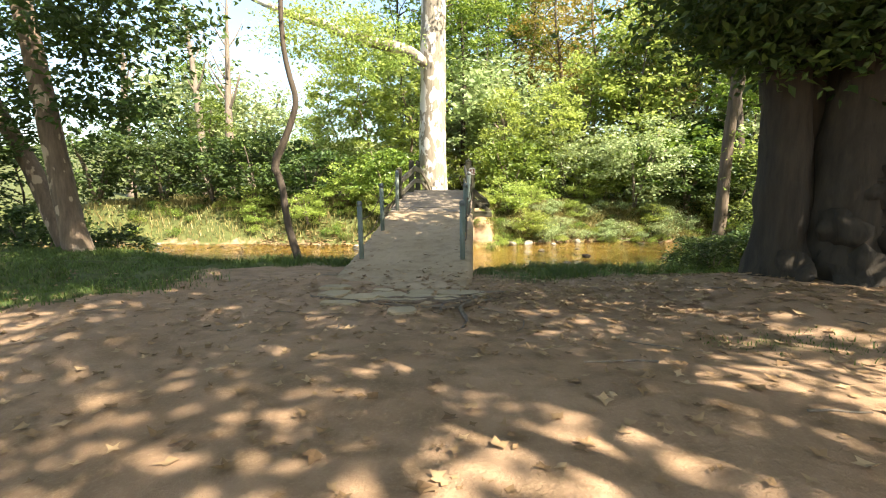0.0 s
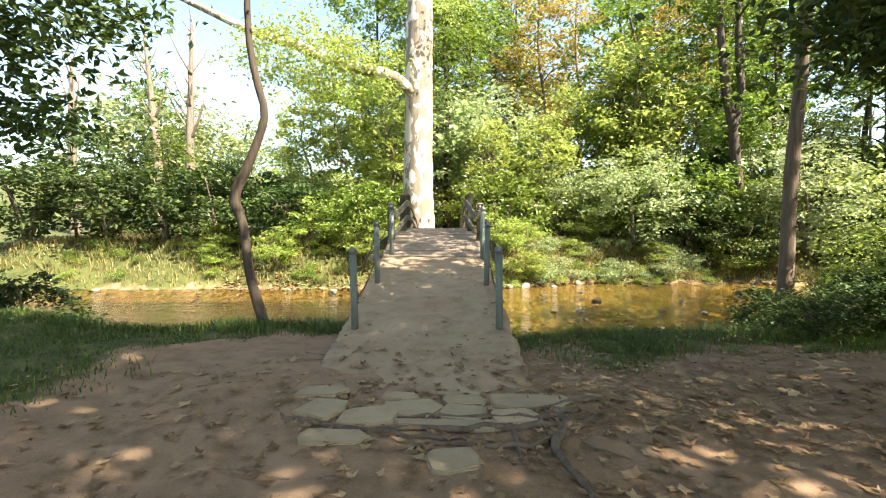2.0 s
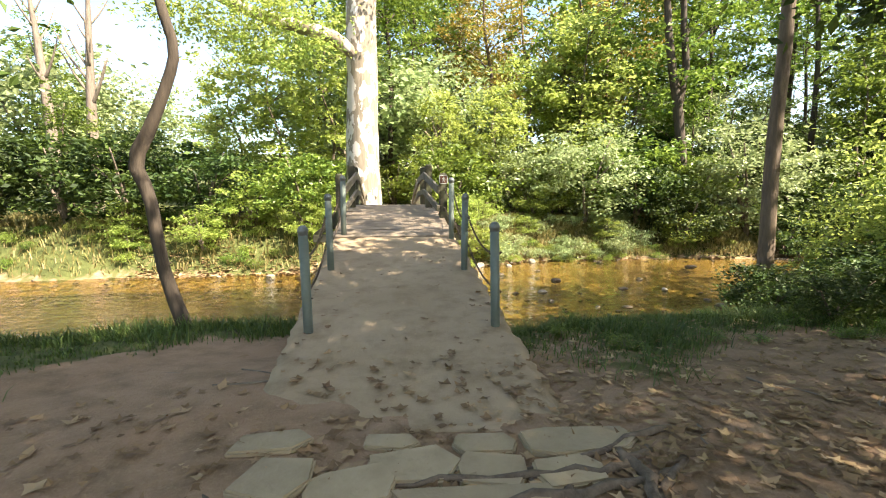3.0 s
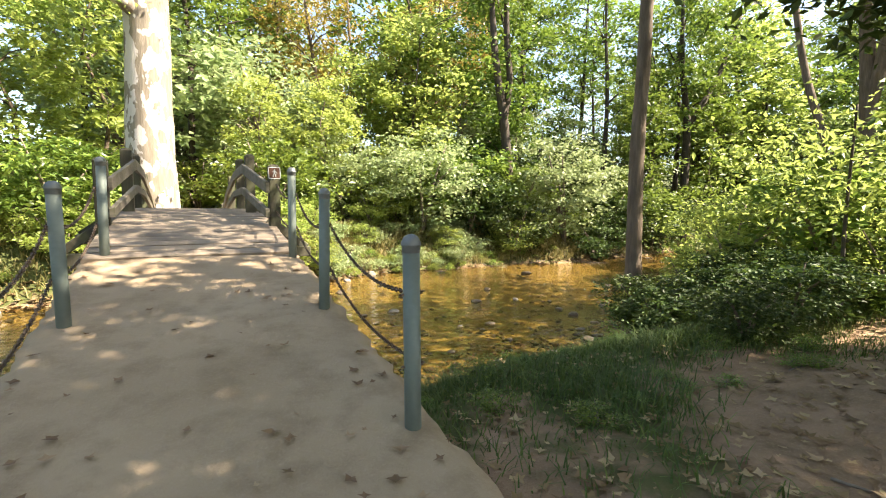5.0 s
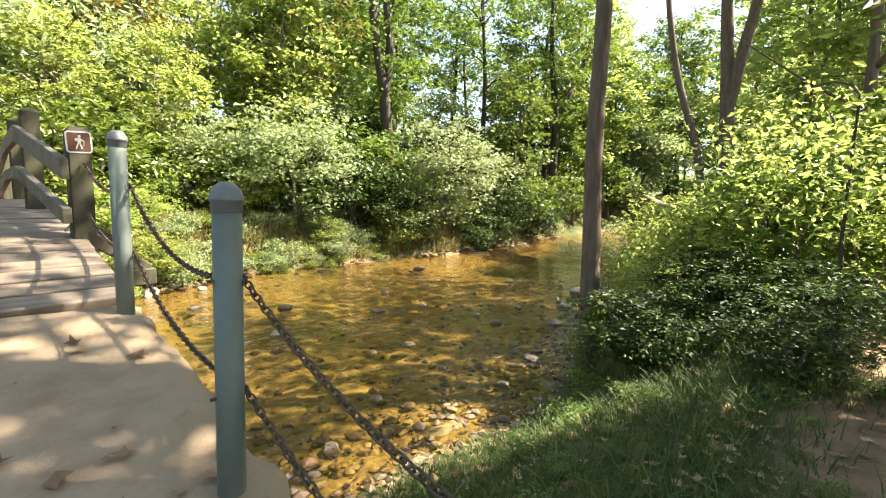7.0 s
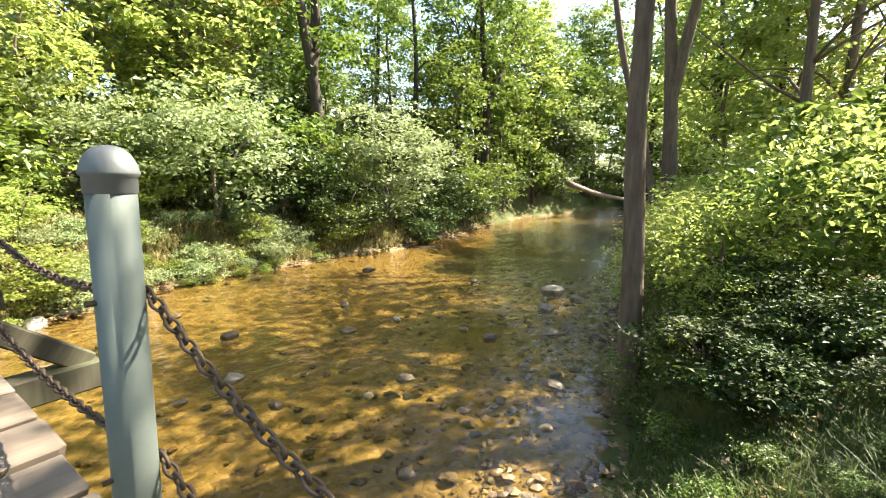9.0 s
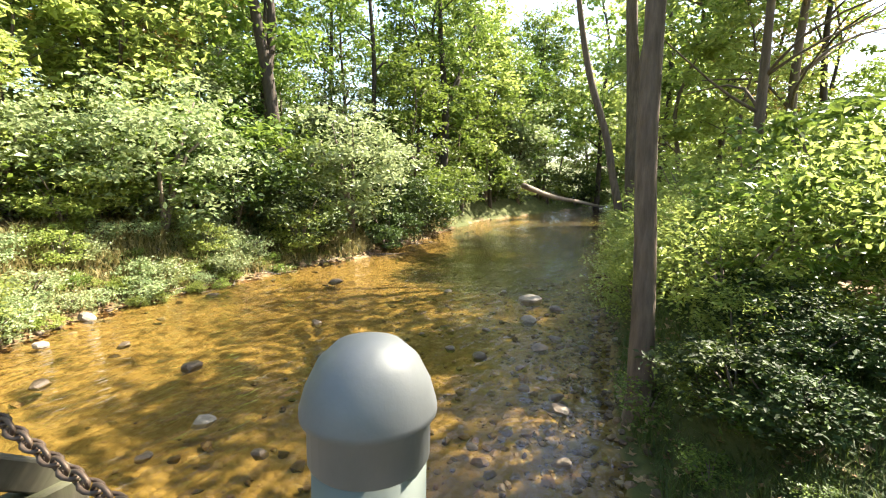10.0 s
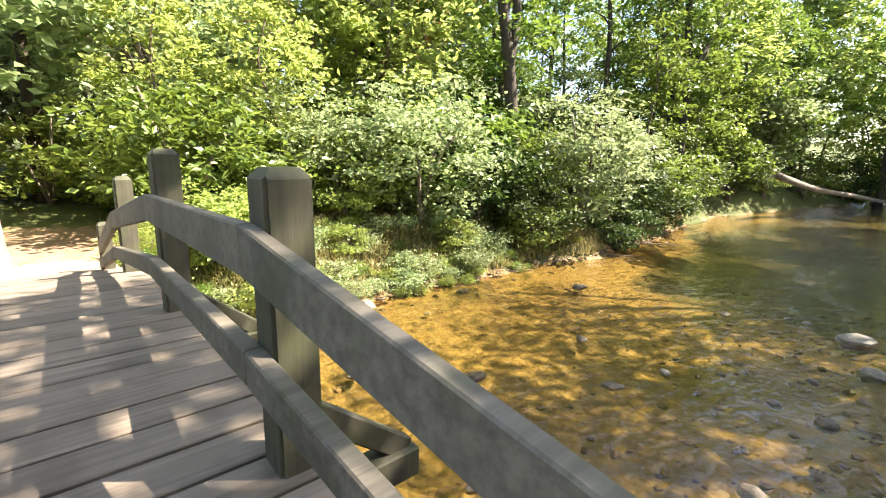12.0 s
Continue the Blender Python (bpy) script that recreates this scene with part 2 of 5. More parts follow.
def box(sx, sy, sz, at=(0, 0, 0), bevel=0.006, bm=None):
    bm = bm or bmesh.new()
    res = bmesh.ops.create_cube(bm, size=1.0, matrix=Matrix.Translation(at) @ Matrix.Diagonal((sx, sy, sz, 1)))
    if bevel:
        edges = {e for v in res["verts"] for e in v.link_edges}
        bmesh.ops.bevel(bm, geom=list(edges), offset=bevel, segments=1, affect="EDGES")
    return bm


def tube(points, radii, sides=8, bm=None, cap=True, wobble=0.0, seed=0):
    """A tapered limb along points."""
    bm = bm or bmesh.new()
    rng = random.Random(seed)
    pts = [Vector(p) for p in points]
    rings = []
    ref = Vector((0.31, 0.87, 0.12))
    for i, p in enumerate(pts):
        d = (pts[min(i + 1, len(pts) - 1)] - pts[max(i - 1, 0)]).normalized()
        a = d.cross(ref).normalized() if abs(d.dot(ref)) < 0.97 else d.cross(Vector((1, 0, 0))).normalized()
        b = d.cross(a)
        rings.append([bm.verts.new(p + (a * math.cos(q) + b * math.sin(q)) * radii[i] * (1 + rng.uniform(-wobble, wobble)))
                      for q in (2 * math.pi * j / sides for j in range(sides))])
    for r0, r1 in zip(rings, rings[1:]):
        for j in range(sides):
            bm.faces.new((r0[j], r0[(j + 1) % sides], r1[(j + 1) % sides], r1[j]))
    if cap:
        bm.faces.new(rings[0][::-1])
        bm.faces.new(rings[-1])
    return bm


def resample(points, n):
    """A smooth line of n points through the given ones."""
    p = np.array(points, float)
    t = np.linspace(0, len(p) - 1, n)
    out = []
    for u in t:
        i = min(int(u), len(p) - 2)
        f = u - i
        p0, p1, p2, p3 = p[max(i - 1, 0)], p[i], p[i + 1], p[min(i + 2, len(p) - 1)]
        out.append(0.5 * (2 * p1 + (p2 - p0) * f + (2 * p0 - 5 * p1 + 4 * p2 - p3) * f * f + (3 * p1 - p0 - 3 * p2 + p3) * f ** 3))
    return [tuple(q) for q in out]


def leaf_mesh(name, centres, size, material, rng, droop=0.25, flat=0.0, slim=0.5, fine=False):
    """Many folded leaves, one at each centre; fine ones have an oval outline."""
    c = np.asarray(centres, float)
    n = len(c)
    ax = rng.normal(size=(n, 3))
    ax[:, 2] = ax[:, 2] * (1 - flat) * 0.6 - droop
    ax /= np.linalg.norm(ax, axis=1)[:, None]
    up = rng.normal(size=(n, 3)) * (1 - flat * 0.75)
    up[:, 2] += 0.9 + flat
    side = np.cross(ax, up)
    side /= np.linalg.norm(side, axis=1)[:, None] + 1e-9
    nor = np.cross(side, ax)
    ln = size * rng.uniform(0.6, 1.3, n)[:, None]
    wd = ln * slim
    base = c
    tip = c + ax * ln
    left = c + ax * ln * 0.45 + side * wd * 0.5 + nor * ln * 0.10
    right = c + ax * ln * 0.45 - side * wd * 0.5 + nor * ln * 0.10
    if fine:
        rim = [c + ax * ln * f + side * wd * g + nor * ln * 0.09 for f, g in ((0.28, 0.44), (0.66, 0.38), (0.66, -0.38), (0.28, -0.44))]
        verts = np.stack([base, rim[0], rim[1], tip - nor * ln * 0.06, rim[2], rim[3]], 1).reshape(-1, 3)
        idx = np.arange(n)[:, None] * 6
        faces = np.concatenate([idx + np.array([0, 3, 2, 1]), idx + np.array([0, 5, 4, 3])])
        return raw_mesh(name, verts, faces, material)
    verts = np.stack([base, left, tip, right], 1).reshape(-1, 3)
    idx = np.arange(n)[:, None] * 4
    faces = np.concatenate([idx + np.array([0, 2, 1]), idx + np.array([0, 3, 2])])
    return raw_mesh(name, verts, faces, material)


def clumps(rng, n_clumps, per, centre, radii, spread, shell=0.55, lift=0.0):
    """Leaf places in uneven clumps through an ellipsoid, thicker to its outside."""
    d = rng.normal(size=(n_clumps, 3))
    d /= np.linalg.norm(d, axis=1)[:, None]
    r = rng.uniform(shell, 1.0, n_clumps) ** 0.6
    r *= rng.uniform(0.75, 1.12, n_clumps)
    cc = np.array(centre) + d * r[:, None] * np.array(radii)
    cc[:, 2] = np.maximum(cc[:, 2], lift)
    size = spread * rng.uniform(0.5, 1.5, n_clumps)
    k = rng.poisson(per, n_clumps) + 4
    out = [cc[i] + rng.normal(size=(k[i], 3)) * size[i] * np.array([1, 1, 0.42]) for i in range(n_clumps)]
    return np.concatenate(out), cc


# ---- the lie of the land ----
NEAR_X, NEAR_Y = [-40, -20, -6, -1, 3, 5, 9, 17, 27, 45, 80], [9.6, 10.6, 11.1, 11.7, 12.1, 12.6, 13.5, 14.9, 16.7, 17.5, 14.0]
FAR_X, FAR_Y = [-40, -20, -12, -6, 0, 3, 7, 14, 18, 30, 52, 80], [17.0, 18.2, 19.6, 20.1, 21.4, 23.0, 23.4, 23.7, 24.6, 27.5, 26.3, 24.0]
WATER_Z = -1.45


def smooth01(v):
    v = np.clip(v, 0, 1)
    return v * v * (3 - 2 * v)


def wobble2(x, y, f, seed=0.0):
    return (np.sin(x * f * 1.3 + 1.7 * np.sin(y * f * 0.7 + seed) + seed) + np.sin(y * f * 1.1 + 1.3 * np.sin(x * f * 0.9 - seed) + 2.1 * seed)) * 0.5


def axis_x(y):
    return -1.81 - 0.1 * (y - 8.15)


def land(x, y):
    """Height of the ground, and its grass and stream-bed masks."""
    x, y = np.asarray(x, float), np.asarray(y, float)
    yn = np.interp(x, NEAR_X, NEAR_Y) + 0.25 * wobble2(x, y * 0, 1.1, 0.3)
    yf = np.interp(x, FAR_X, FAR_Y) + 0.3 * wobble2(x, y * 0, 0.9, 1.3)
    inn, far = y - yn, yf - y
    flat = -0.20 + 0.22 * smooth01((5.2 - y) / 2.2) * smooth01((x + 3.5) / 3.5) - 0.16 * smooth01((y - 6.5) / 3.0)
    flat = flat + 0.22 * smooth01((x - 0.8) / 2.2) * smooth01((9.0 - y) / 2.0) * smooth01((y - 4.0) / 1.5) + 0.10 * smooth01((-x - 5) / 4) + 0.35 * smooth01((x - 4.5) / 4) * smooth01((14 - y) / 5) + 0.03 * wobble2(x, y, 1.7)
    bank_w = np.interp(x, [-20, -9, -7, -3, 0, 3.4, 4.6, 9, 30], [1.3, 1.6, 2.3, 2.4, 3.0, 2.6, 1.2, 1.1, 1.5]) + 0.2 * wobble2(x, y * 0, 0.9, 2.0)
    near = flat + (WATER_Z - 0.05 - flat) * smooth01((inn + bank_w) / bank_w)
    bed = WATER_Z - 0.05 - 0.22 * smooth01(np.minimum(inn, far) / 3.0) - 0.25 * smooth01((x - 9) / 4) * smooth01(np.minimum(inn, far) / 2) - 0.6 * smooth01((-x - 2.5) / 2) * smooth01(np.minimum(inn, far) / 0.9)
    bed = bed + 0.035 * wobble2(x, y, 2.4, 0.7)
    rise = 0.25 + 0.9 * smooth01((-far - 4) / 14) + 3.5 * smooth01((-far - 14) / 40) + 9 * smooth01((-far - 50) / 120)
    path = smooth01(1 - (np.abs(x + 3.0) - 1.0) / 1.2) * smooth01((y - 20.2) / 0.7) * smooth01((30 - y) / 4)
    farb = WATER_Z - 0.05 + (rise - WATER_Z + 0.05) * smooth01(-far / 2.6) + 0.05 * wobble2(x, y, 1.2)
    farb = farb * (1 - path) + path * 0.30
    bed2 = bed * (1 - path) + path * 0.30
    z = np.where(inn < 0, near, np.where(far < 0, farb, bed2))
    z = z + 5 * smooth01((np.hypot(x, y - 15) - 70) / 120)
    bedm = smooth01((inn + 0.5) / 0.5) * smooth01((far + 0.2) / 0.35) * (1 - path)
    bedm = bedm * smooth01((WATER_Z + 0.35 - z) / 0.25)
    g = smooth01((-x - 4.3 + 1.2 * smooth01((y - 7.6) / 1.0) - 1.0 * smooth01((6.0 - y) / 3) + 0.5 * wobble2(x, y, 1.5, 1.9)) / 1.5)
    g = np.maximum(g, smooth01((y - 7.2 - 0.2 * np.abs(x - 0.5) + 0.7 * wobble2(x, y, 1.7, 0.4)) / 1.5) * (np.abs(x + 1.75) > 1.0))
    g = g * (1 - 0.85 * smooth01((x + 0.5) / 0.6) * smooth01((9.8 - y) / 1.5) * smooth01(0.55 + 0.9 * wobble2(x, y, 2.1, 2.7)))
    g = np.maximum(g, 0.55 * smooth01(1 - np.hypot((x - 2.2) / 1.3, (y - 4.6) / 0.6)))
    g = np.maximum(g, smooth01((x - 8.5) / 1.5))
    g = np.where(far < 0, (1 - 0.9 * path) * (0.5 + 0.5 * smooth01((-far - 0.15 + 0.35 * wobble2(x, y, 1.3, 0.8)) / 0.8)), g)
    return z, g * (inn < 0.2) + (far < 0) * g * (inn >= 0.2), bedm


def ground_at(x, y):
    return float(land(x, y)[0])


def make_ground():
    def ticks(lo, hi, fine_lo, fine_hi, fine, grow):
        v = list(np.arange(fine_lo, fine_hi, fine))
        s, a = fine, fine_lo
        while a > lo:
            s *= grow
            a -= s
            v.insert(0, a)
        s, a = fine, v[-1]
        while a < hi:
            s *= grow
            a += s
            v.append(a)
        return np.array(v)

    xs = ticks(-1500, 1500, -11.0, 14.0, 0.11, 1.07)
    ys = ticks(-1500, 1500, 0.0, 25.0, 0.11, 1.07)
    gx, gy = np.meshgrid(xs, ys)
    z, grass, bed = land(gx, gy)
    near = (np.abs(gx) < 16) & (gy < 27) & (gy > -3)
    bumpy = 0.012 * wobble2(gx, gy, 5.1, 1.1) + 0.008 * wobble2(gx, gy, 11.0, 2.3)
    z = z + np.where(near, bumpy * (1 + 1.5 * grass + 1.2 * bed), 0)
    verts = np.stack([gx, gy, z], -1).reshape(-1, 3)
    w, h = len(xs), len(ys)
    i = (np.arange(h - 1)[:, None] * w + np.arange(w - 1)[None, :]).reshape(-1, 1)
    me = raw_mesh("ground", verts, i + np.array([0, 1, w + 1, w]), GROUND, True)
    deep = smooth01((WATER_Z - 0.22 - z) / 0.3)
    for nm, val in (("grass", grass), ("bed", bed), ("deep", deep)):
        me.attributes.new(nm, "FLOAT", "POINT").data.foreach_set("value", val.reshape(-1).astype(np.float32))
    tagged(new("ground", me), "trodden brown earth, grassy banks and a gravelly stream bed", "ground", kind="structure")


make_ground()


def make_water():
    xs = np.linspace(-40, 80, 121)
    yn, yf = np.interp(xs, NEAR_X, NEAR_Y) - 1.0, np.interp(xs, FAR_X, FAR_Y) + 1.2
    verts = [(x, a + (b - a) * f, WATER_Z) for x, a, b in zip(xs, yn, yf) for f in (0, 1)]
    faces = [(2 * i, 2 * i + 2, 2 * i + 3, 2 * i + 1) for i in range(len(xs) - 1)]
    tagged(new("water", raw_mesh("water", verts, faces, WATER)), "shallow clear stream over a golden gravel bed", "stream", kind="structure")


make_water()

# ---- ramp and footbridge ----
U = Vector((-0.1, 1, 0)).normalized()
R = Vector((1, 0.1, 0)).normalized()
TURN_Z = math.degrees(math.atan2(0.1, 1))


def on_bridge(y, v, z=0.0):
    """The place v to the right of the bridge's middle line, where that line is y along."""
    return Vector((axis_x(y) + v, y, z))


def deck_z(y):
    if y < 11.6:
        return float(np.interp(y, [5.9, 6.75, 8.15, 9.8, 11.4, 11.6], [-0.23, -0.22, -0.055, 0.225, 0.51, 0.55]))
    if y < 20.4:
        return 1.04 - 0.48 * ((y - 16.0) / 4.4) ** 2
    return float(np.interp(y, [20.4, 23.0], [0.56, 0.31]))


def make_ramp(name, y0, y1, label, half=1.03):
    n, m = 60, 22
    bm = bmesh.new()
    rows = []
    rng = random.Random(3)
    ragged = [(rng.uniform(-0.02, 0.03), rng.uniform(-0.02, 0.03)) for _ in range(n + 1)]
    for i in range(n + 1):
        y = y0 + (y1 - y0) * i / n
        row = []
        w0, w1 = half + ragged[i][0], half + ragged[i][1]
        for j in range(m + 1):
            v = -w0 + (w0 + w1) * j / m
            p = on_bridge(y, v)
            z = deck_z(y) + 0.010 * noise.noise(Vector((p.x * 2.3, p.y * 2.3, 0))) + 0.006 * noise.noise(Vector((p.x * 7, p.y * 7, 3)))
            if j in (0, m):
                z -= 0.03
            row.append(bm.verts.new((p.x, p.y, z)))
        low = [bm.verts.new((*on_bridge(y, s * (half + 0.03)).xy, min(deck_z(y), ground_at(*on_bridge(y, s * (half + 0.03)).xy)) - 0.5)) for s in (-1, 1)]
        rows.append([low[0]] + row + [low[1]])
    for a, b in zip(rows, rows[1:]):
        for j in range(len(a) - 1):
            bm.faces.new((a[j], a[j + 1], b[j + 1], b[j]))
    bm.faces.new(rows[-1])
    bm.faces.new(rows[0][::-1])
    return tagged(part(name, bm, RAMP_EARTH, smooth=True), label, "ramp", kind="structure")


make_ramp("ramp", 6.57, 11.58, "packed pale earth ramp leading up to the bridge")
make_ramp("far_ramp", 20.45, 23.0, "packed earth ramp down from the bridge")

bridge = tagged(new("footbridge"), "arched weathered timber footbridge with plank deck and rails", "footbridge")
bridge.location = on_bridge(16.0, 0, 0)
bridge.rotation_euler = (0, 0, radians(TURN_Z))


def local(y, v, z):
    p = on_bridge(y, v) - on_bridge(16.0, 0)
    return Vector((p.dot(R), p.dot(U), z))


def under(ob, y, v, z, tilt=0.0):
    """Set a part into the bridge: along the line at y, v to the right, at height z, tilted with the deck."""
    ob.parent = bridge
    ob.matrix_basis = Matrix.Translation(local(y, v, z)) @ Matrix.Rotation(tilt, 4, "X")
    return ob


def slope(y):
    return math.atan((deck_z(y + 0.05) - deck_z(y - 0.05)) / 0.1)


def board_mesh(width, seed):
    rng = random.Random(seed)
    bm = bmesh.new()
    box(2.0, width, 0.085, (0, 0, -0.0425), 0.005, bm)
    for vtx in bm.verts:
        vtx.co.x += rng.uniform(-0.012, 0.012)
        vtx.co.z += 0.002 * math.sin(vtx.co.x * 7 + seed)
    me = bpy.data.meshes.new("deck_board")
    bm.to_mesh(me)
    bm.free()
    me.materials.append(WOOD_DECK)
    return me


BOARDS = [board_mesh(0.184, i) for i in range(5)]
rngb = random.Random(5)
yb = 11.62
while yb < 20.42:
    b = new("deck_board", BOARDS[rngb.randrange(5)])
    under(b, yb + 0.09, rngb.uniform(-0.012, 0.012), deck_z(yb + 0.09) + rngb.uniform(-0.003, 0.003), slope(yb + 0.09))
    yb += 0.2


def arched_beam(name, v, wide, high, drop, material, y0=11.5, y1=20.5, n=24, label=""):
    """A beam that follows the arch; its top lies drop under the deck's top."""
    bm = bmesh.new()
    rings = []
    for i in range(n + 1):
        y = y0 + (y1 - y0) * i / n
        along, z = (y - 16.0) * math.hypot(0.1, 1), deck_z(y) - drop
        rings.append([bm.verts.new((v + dx * wide / 2, along, z + dz)) for dx, dz in ((-1, -high), (1, -high), (1, 0), (-1, 0))])
    for a, b in zip(rings, rings[1:]):
        for j in range(4):
            bm.faces.new((a[j], a[(j + 1) % 4], b[(j + 1) % 4], b[j]))
    bm.faces.new(rings[0][::-1])
    bm.faces.new(rings[-1])
    return part(name, bm, material, bridge, label)


for vv in (-0.6, 0.0, 0.6):
    arched_beam("stringer", vv, 0.12, 0.28, 0.09, WOOD_POST)

POSTS_Y = (13.07, 14.62, 16.5, 18.7)
POST_V = (1.01, 0.875, 0.905, 0.92)
POST_TOP = (0.81, 0.935, 0.98, 0.93)
PW = 0.15


def post_mesh(height, below=0.55):
    bm = bmesh.new()
    box(PW, PW, height + below, (0, 0, (height - below) / 2), 0.0, bm)
    top = [f for f in bm.faces if f.normal.z > 0.9]
    bmesh.ops.inset_region(bm, faces=top, thickness=0.04)
    for f in top:
        for vtx in f.verts:
            vtx.co.z += 0.035
    up = [e for e in bm.edges if abs(e.verts[0].co.z - e.verts[1].co.z) > 0.3]
    bmesh.ops.bevel(bm, geom=up, offset=0.012, segments=2, affect="EDGES")
    return bm


for y, h, pv in zip(POSTS_Y, POST_TOP, POST_V):
    for s in (-1, 1):
        p = part("railing_post", post_mesh(h), WOOD_POST)
        under(p, y, s * pv, deck_z(y))
    cb = part("crossbeam", box(3.1, 0.14, 0.15, (0, 0, 0), 0.01), WOOD_POST)
    under(cb, y + 0.16, 0, deck_z(y) - 0.42)
    for s in (-1, 1):
        a, b = Vector((s * 0.95, 0, 0.06)), Vector((s * 1.5, 0, -0.36))
        d = b - a
        br = part("brace", box(d.length, 0.07, 0.11, (0, 0, 0), 0.008), WOOD_POST)
        under(br, y + 0.16, 0, deck_z(y))
        br.matrix_basis = br.matrix_basis @ Matrix.Translation((a + b) / 2) @ Matrix.Rotation(-math.atan2(d.z, d.x), 4, "Y")


def rail(name, side, high, thick, ys, lifts):
    """A board rail from post to post, on the posts' inner face."""
    bm = bmesh.new()
    rings = []
    for i in range(len(ys)):
        c = local(ys[i], side * (float(np.interp(ys[i], POSTS_Y, POST_V)) - PW / 2 - thick / 2 - 0.002), 0)
        v, along, z = c.x, c.y, deck_z(ys[i]) + lifts[i]
        rings.append([bm.verts.new((v + dx * thick / 2, along, z + dz * high / 2)) for dx, dz in ((-1, -1), (1, -1), (1, 1), (-1, 1))])
    for a, b in zip(rings, rings[1:]):
        for j in range(4):
            bm.faces.new((a[j], a[(j + 1) % 4], b[(j + 1) % 4], b[j]))
    bm.faces.new(rings[0][::-1])
    bm.faces.new(rings[-1])
    bmesh.ops.bevel(bm, geom=bm.edges[:], offset=0.006, segments=1, affect="EDGES")
    return part(name, bm, WOOD_RAIL, bridge)


BAYS = (12.95, 14.62, 16.5, 18.7, 20.7)
TOP_LIFT = (0.535, 0.725, 0.665, 0.54, 0.30)
LOW_LIFT = (0.18, 0.355, 0.30, 0.22, 0.08)
for s in (-1, 1):
    for k in range(4):
        ys = [BAYS[k] + 0.002, BAYS[k + 1] - 0.002]
        rail("top_rail", s, 0.16, 0.052, ys, TOP_LIFT[k:k + 2])
        rail("lower_rail", s, 0.12, 0.06, ys, LOW_LIFT[k:k + 2])
    p = part("end_post", post_mesh(0.6), WOOD_POST)
    under(p, 20.65, s * 0.87, deck_z(20.6))


# ---- trail sign on the first right-hand post ----
def rounded(w, h, r, depth, z0):
    bm = bmesh.new()
    pts = []
    for cx, cz, a0 in ((w / 2 - r, h / 2 - r, 0), (-w / 2 + r, h / 2 - r, 90), (-w / 2 + r, -h / 2 + r, 180), (w / 2 - r, -h / 2 + r, 270)):
        for k in range(6):
            a = radians(a0 + 18 * k)
            pts.append((cx + r * math.cos(a), cz + r * math.sin(a)))
    f = bm.faces.new([bm.verts.new((x, z0, z)) for x, z in pts])
    ext = bmesh.ops.extrude_face_region(bm, geom=[f])
    for g in ext["geom"]:
        if isinstance(g, bmesh.types.BMVert):
            g.co.y -= depth
    bmesh.ops.recalc_face_normals(bm, faces=bm.faces[:])
    return bm


def blob(bm, pts, y0, depth):
    f = bm.faces.new([bm.verts.new((x, y0, z)) for x, z in pts])
    ext = bmesh.ops.extrude_face_region(bm, geom=[f])
    for g in ext["geom"]:
        if isinstance(g, bmesh.types.BMVert):
            g.co.y -= depth
    return bm


def make_sign():
    sign = tagged(new("trail_sign"), "brown hiking trail sign with white border on post", "sign")
    part("border", rounded(0.165, 0.165, 0.025, 0.003, 0.0), SIGN_WHITE, sign, "white rounded border plate")
    part("field", rounded(0.142, 0.142, 0.014, 0.002, -0.003), SIGN_BROWN, sign, "brown panel")
    bm = bmesh.new()
    s = 0.0016
    figure = (
        [(6 * math.cos(a) + 3, 6 * math.sin(a) + 27) for a in (2 * math.pi * k / 12 for k in range(12))],
        [(-4, 20), (7, 20), (10, 9), (6, -6), (-5, -6), (-6, 8)],
        [(-15, 16), (-6, 19), (-8, 4), (-14, 3)],
        [(-5, -5), (1, -5), (-6, -20), (-10, -34), (-16, -34), (-11, -18)],
        [(0, -5), (6, -5), (11, -18), (13, -32), (7, -32), (4, -18)],
        [(8, 17), (20, 6), (18, 2), (7, 10)],
        [(19, 8), (22, 8), (20, -8), (17, -20), (15, -20), (18, -7)],
    )
    for f in figure:
        blob(bm, [(x * s, z * s) for x, z in f], -0.0052, 0.001)
    bmesh.ops.recalc_face_normals(bm, faces=bm.faces[:])
    part("symbol", bm, SIGN_WHITE, sign, "white walking symbol")
    for z in (0.056, -0.056):
        bm = bmesh.new()
        bmesh.ops.create_cone(bm, cap_ends=True, segments=10, radius1=0.006, radius2=0.004, depth=0.004, matrix=Matrix.Translation((0.002, -0.0075, z)) @ Matrix.Rotation(radians(90), 4, "X"))
        part("screw", bm, RUST, sign)
    p = on_bridge(13.07, 1.01, deck_z(13.07) + 0.725)
    sign.matrix_world = Matrix.Translation(p) @ Matrix.Rotation(radians(TURN_Z), 4, "Z") @ Matrix.Translation((0, -PW / 2 - 0.002, 0)) @ Matrix.Rotation(radians(-2), 4, "Y")


make_sign()


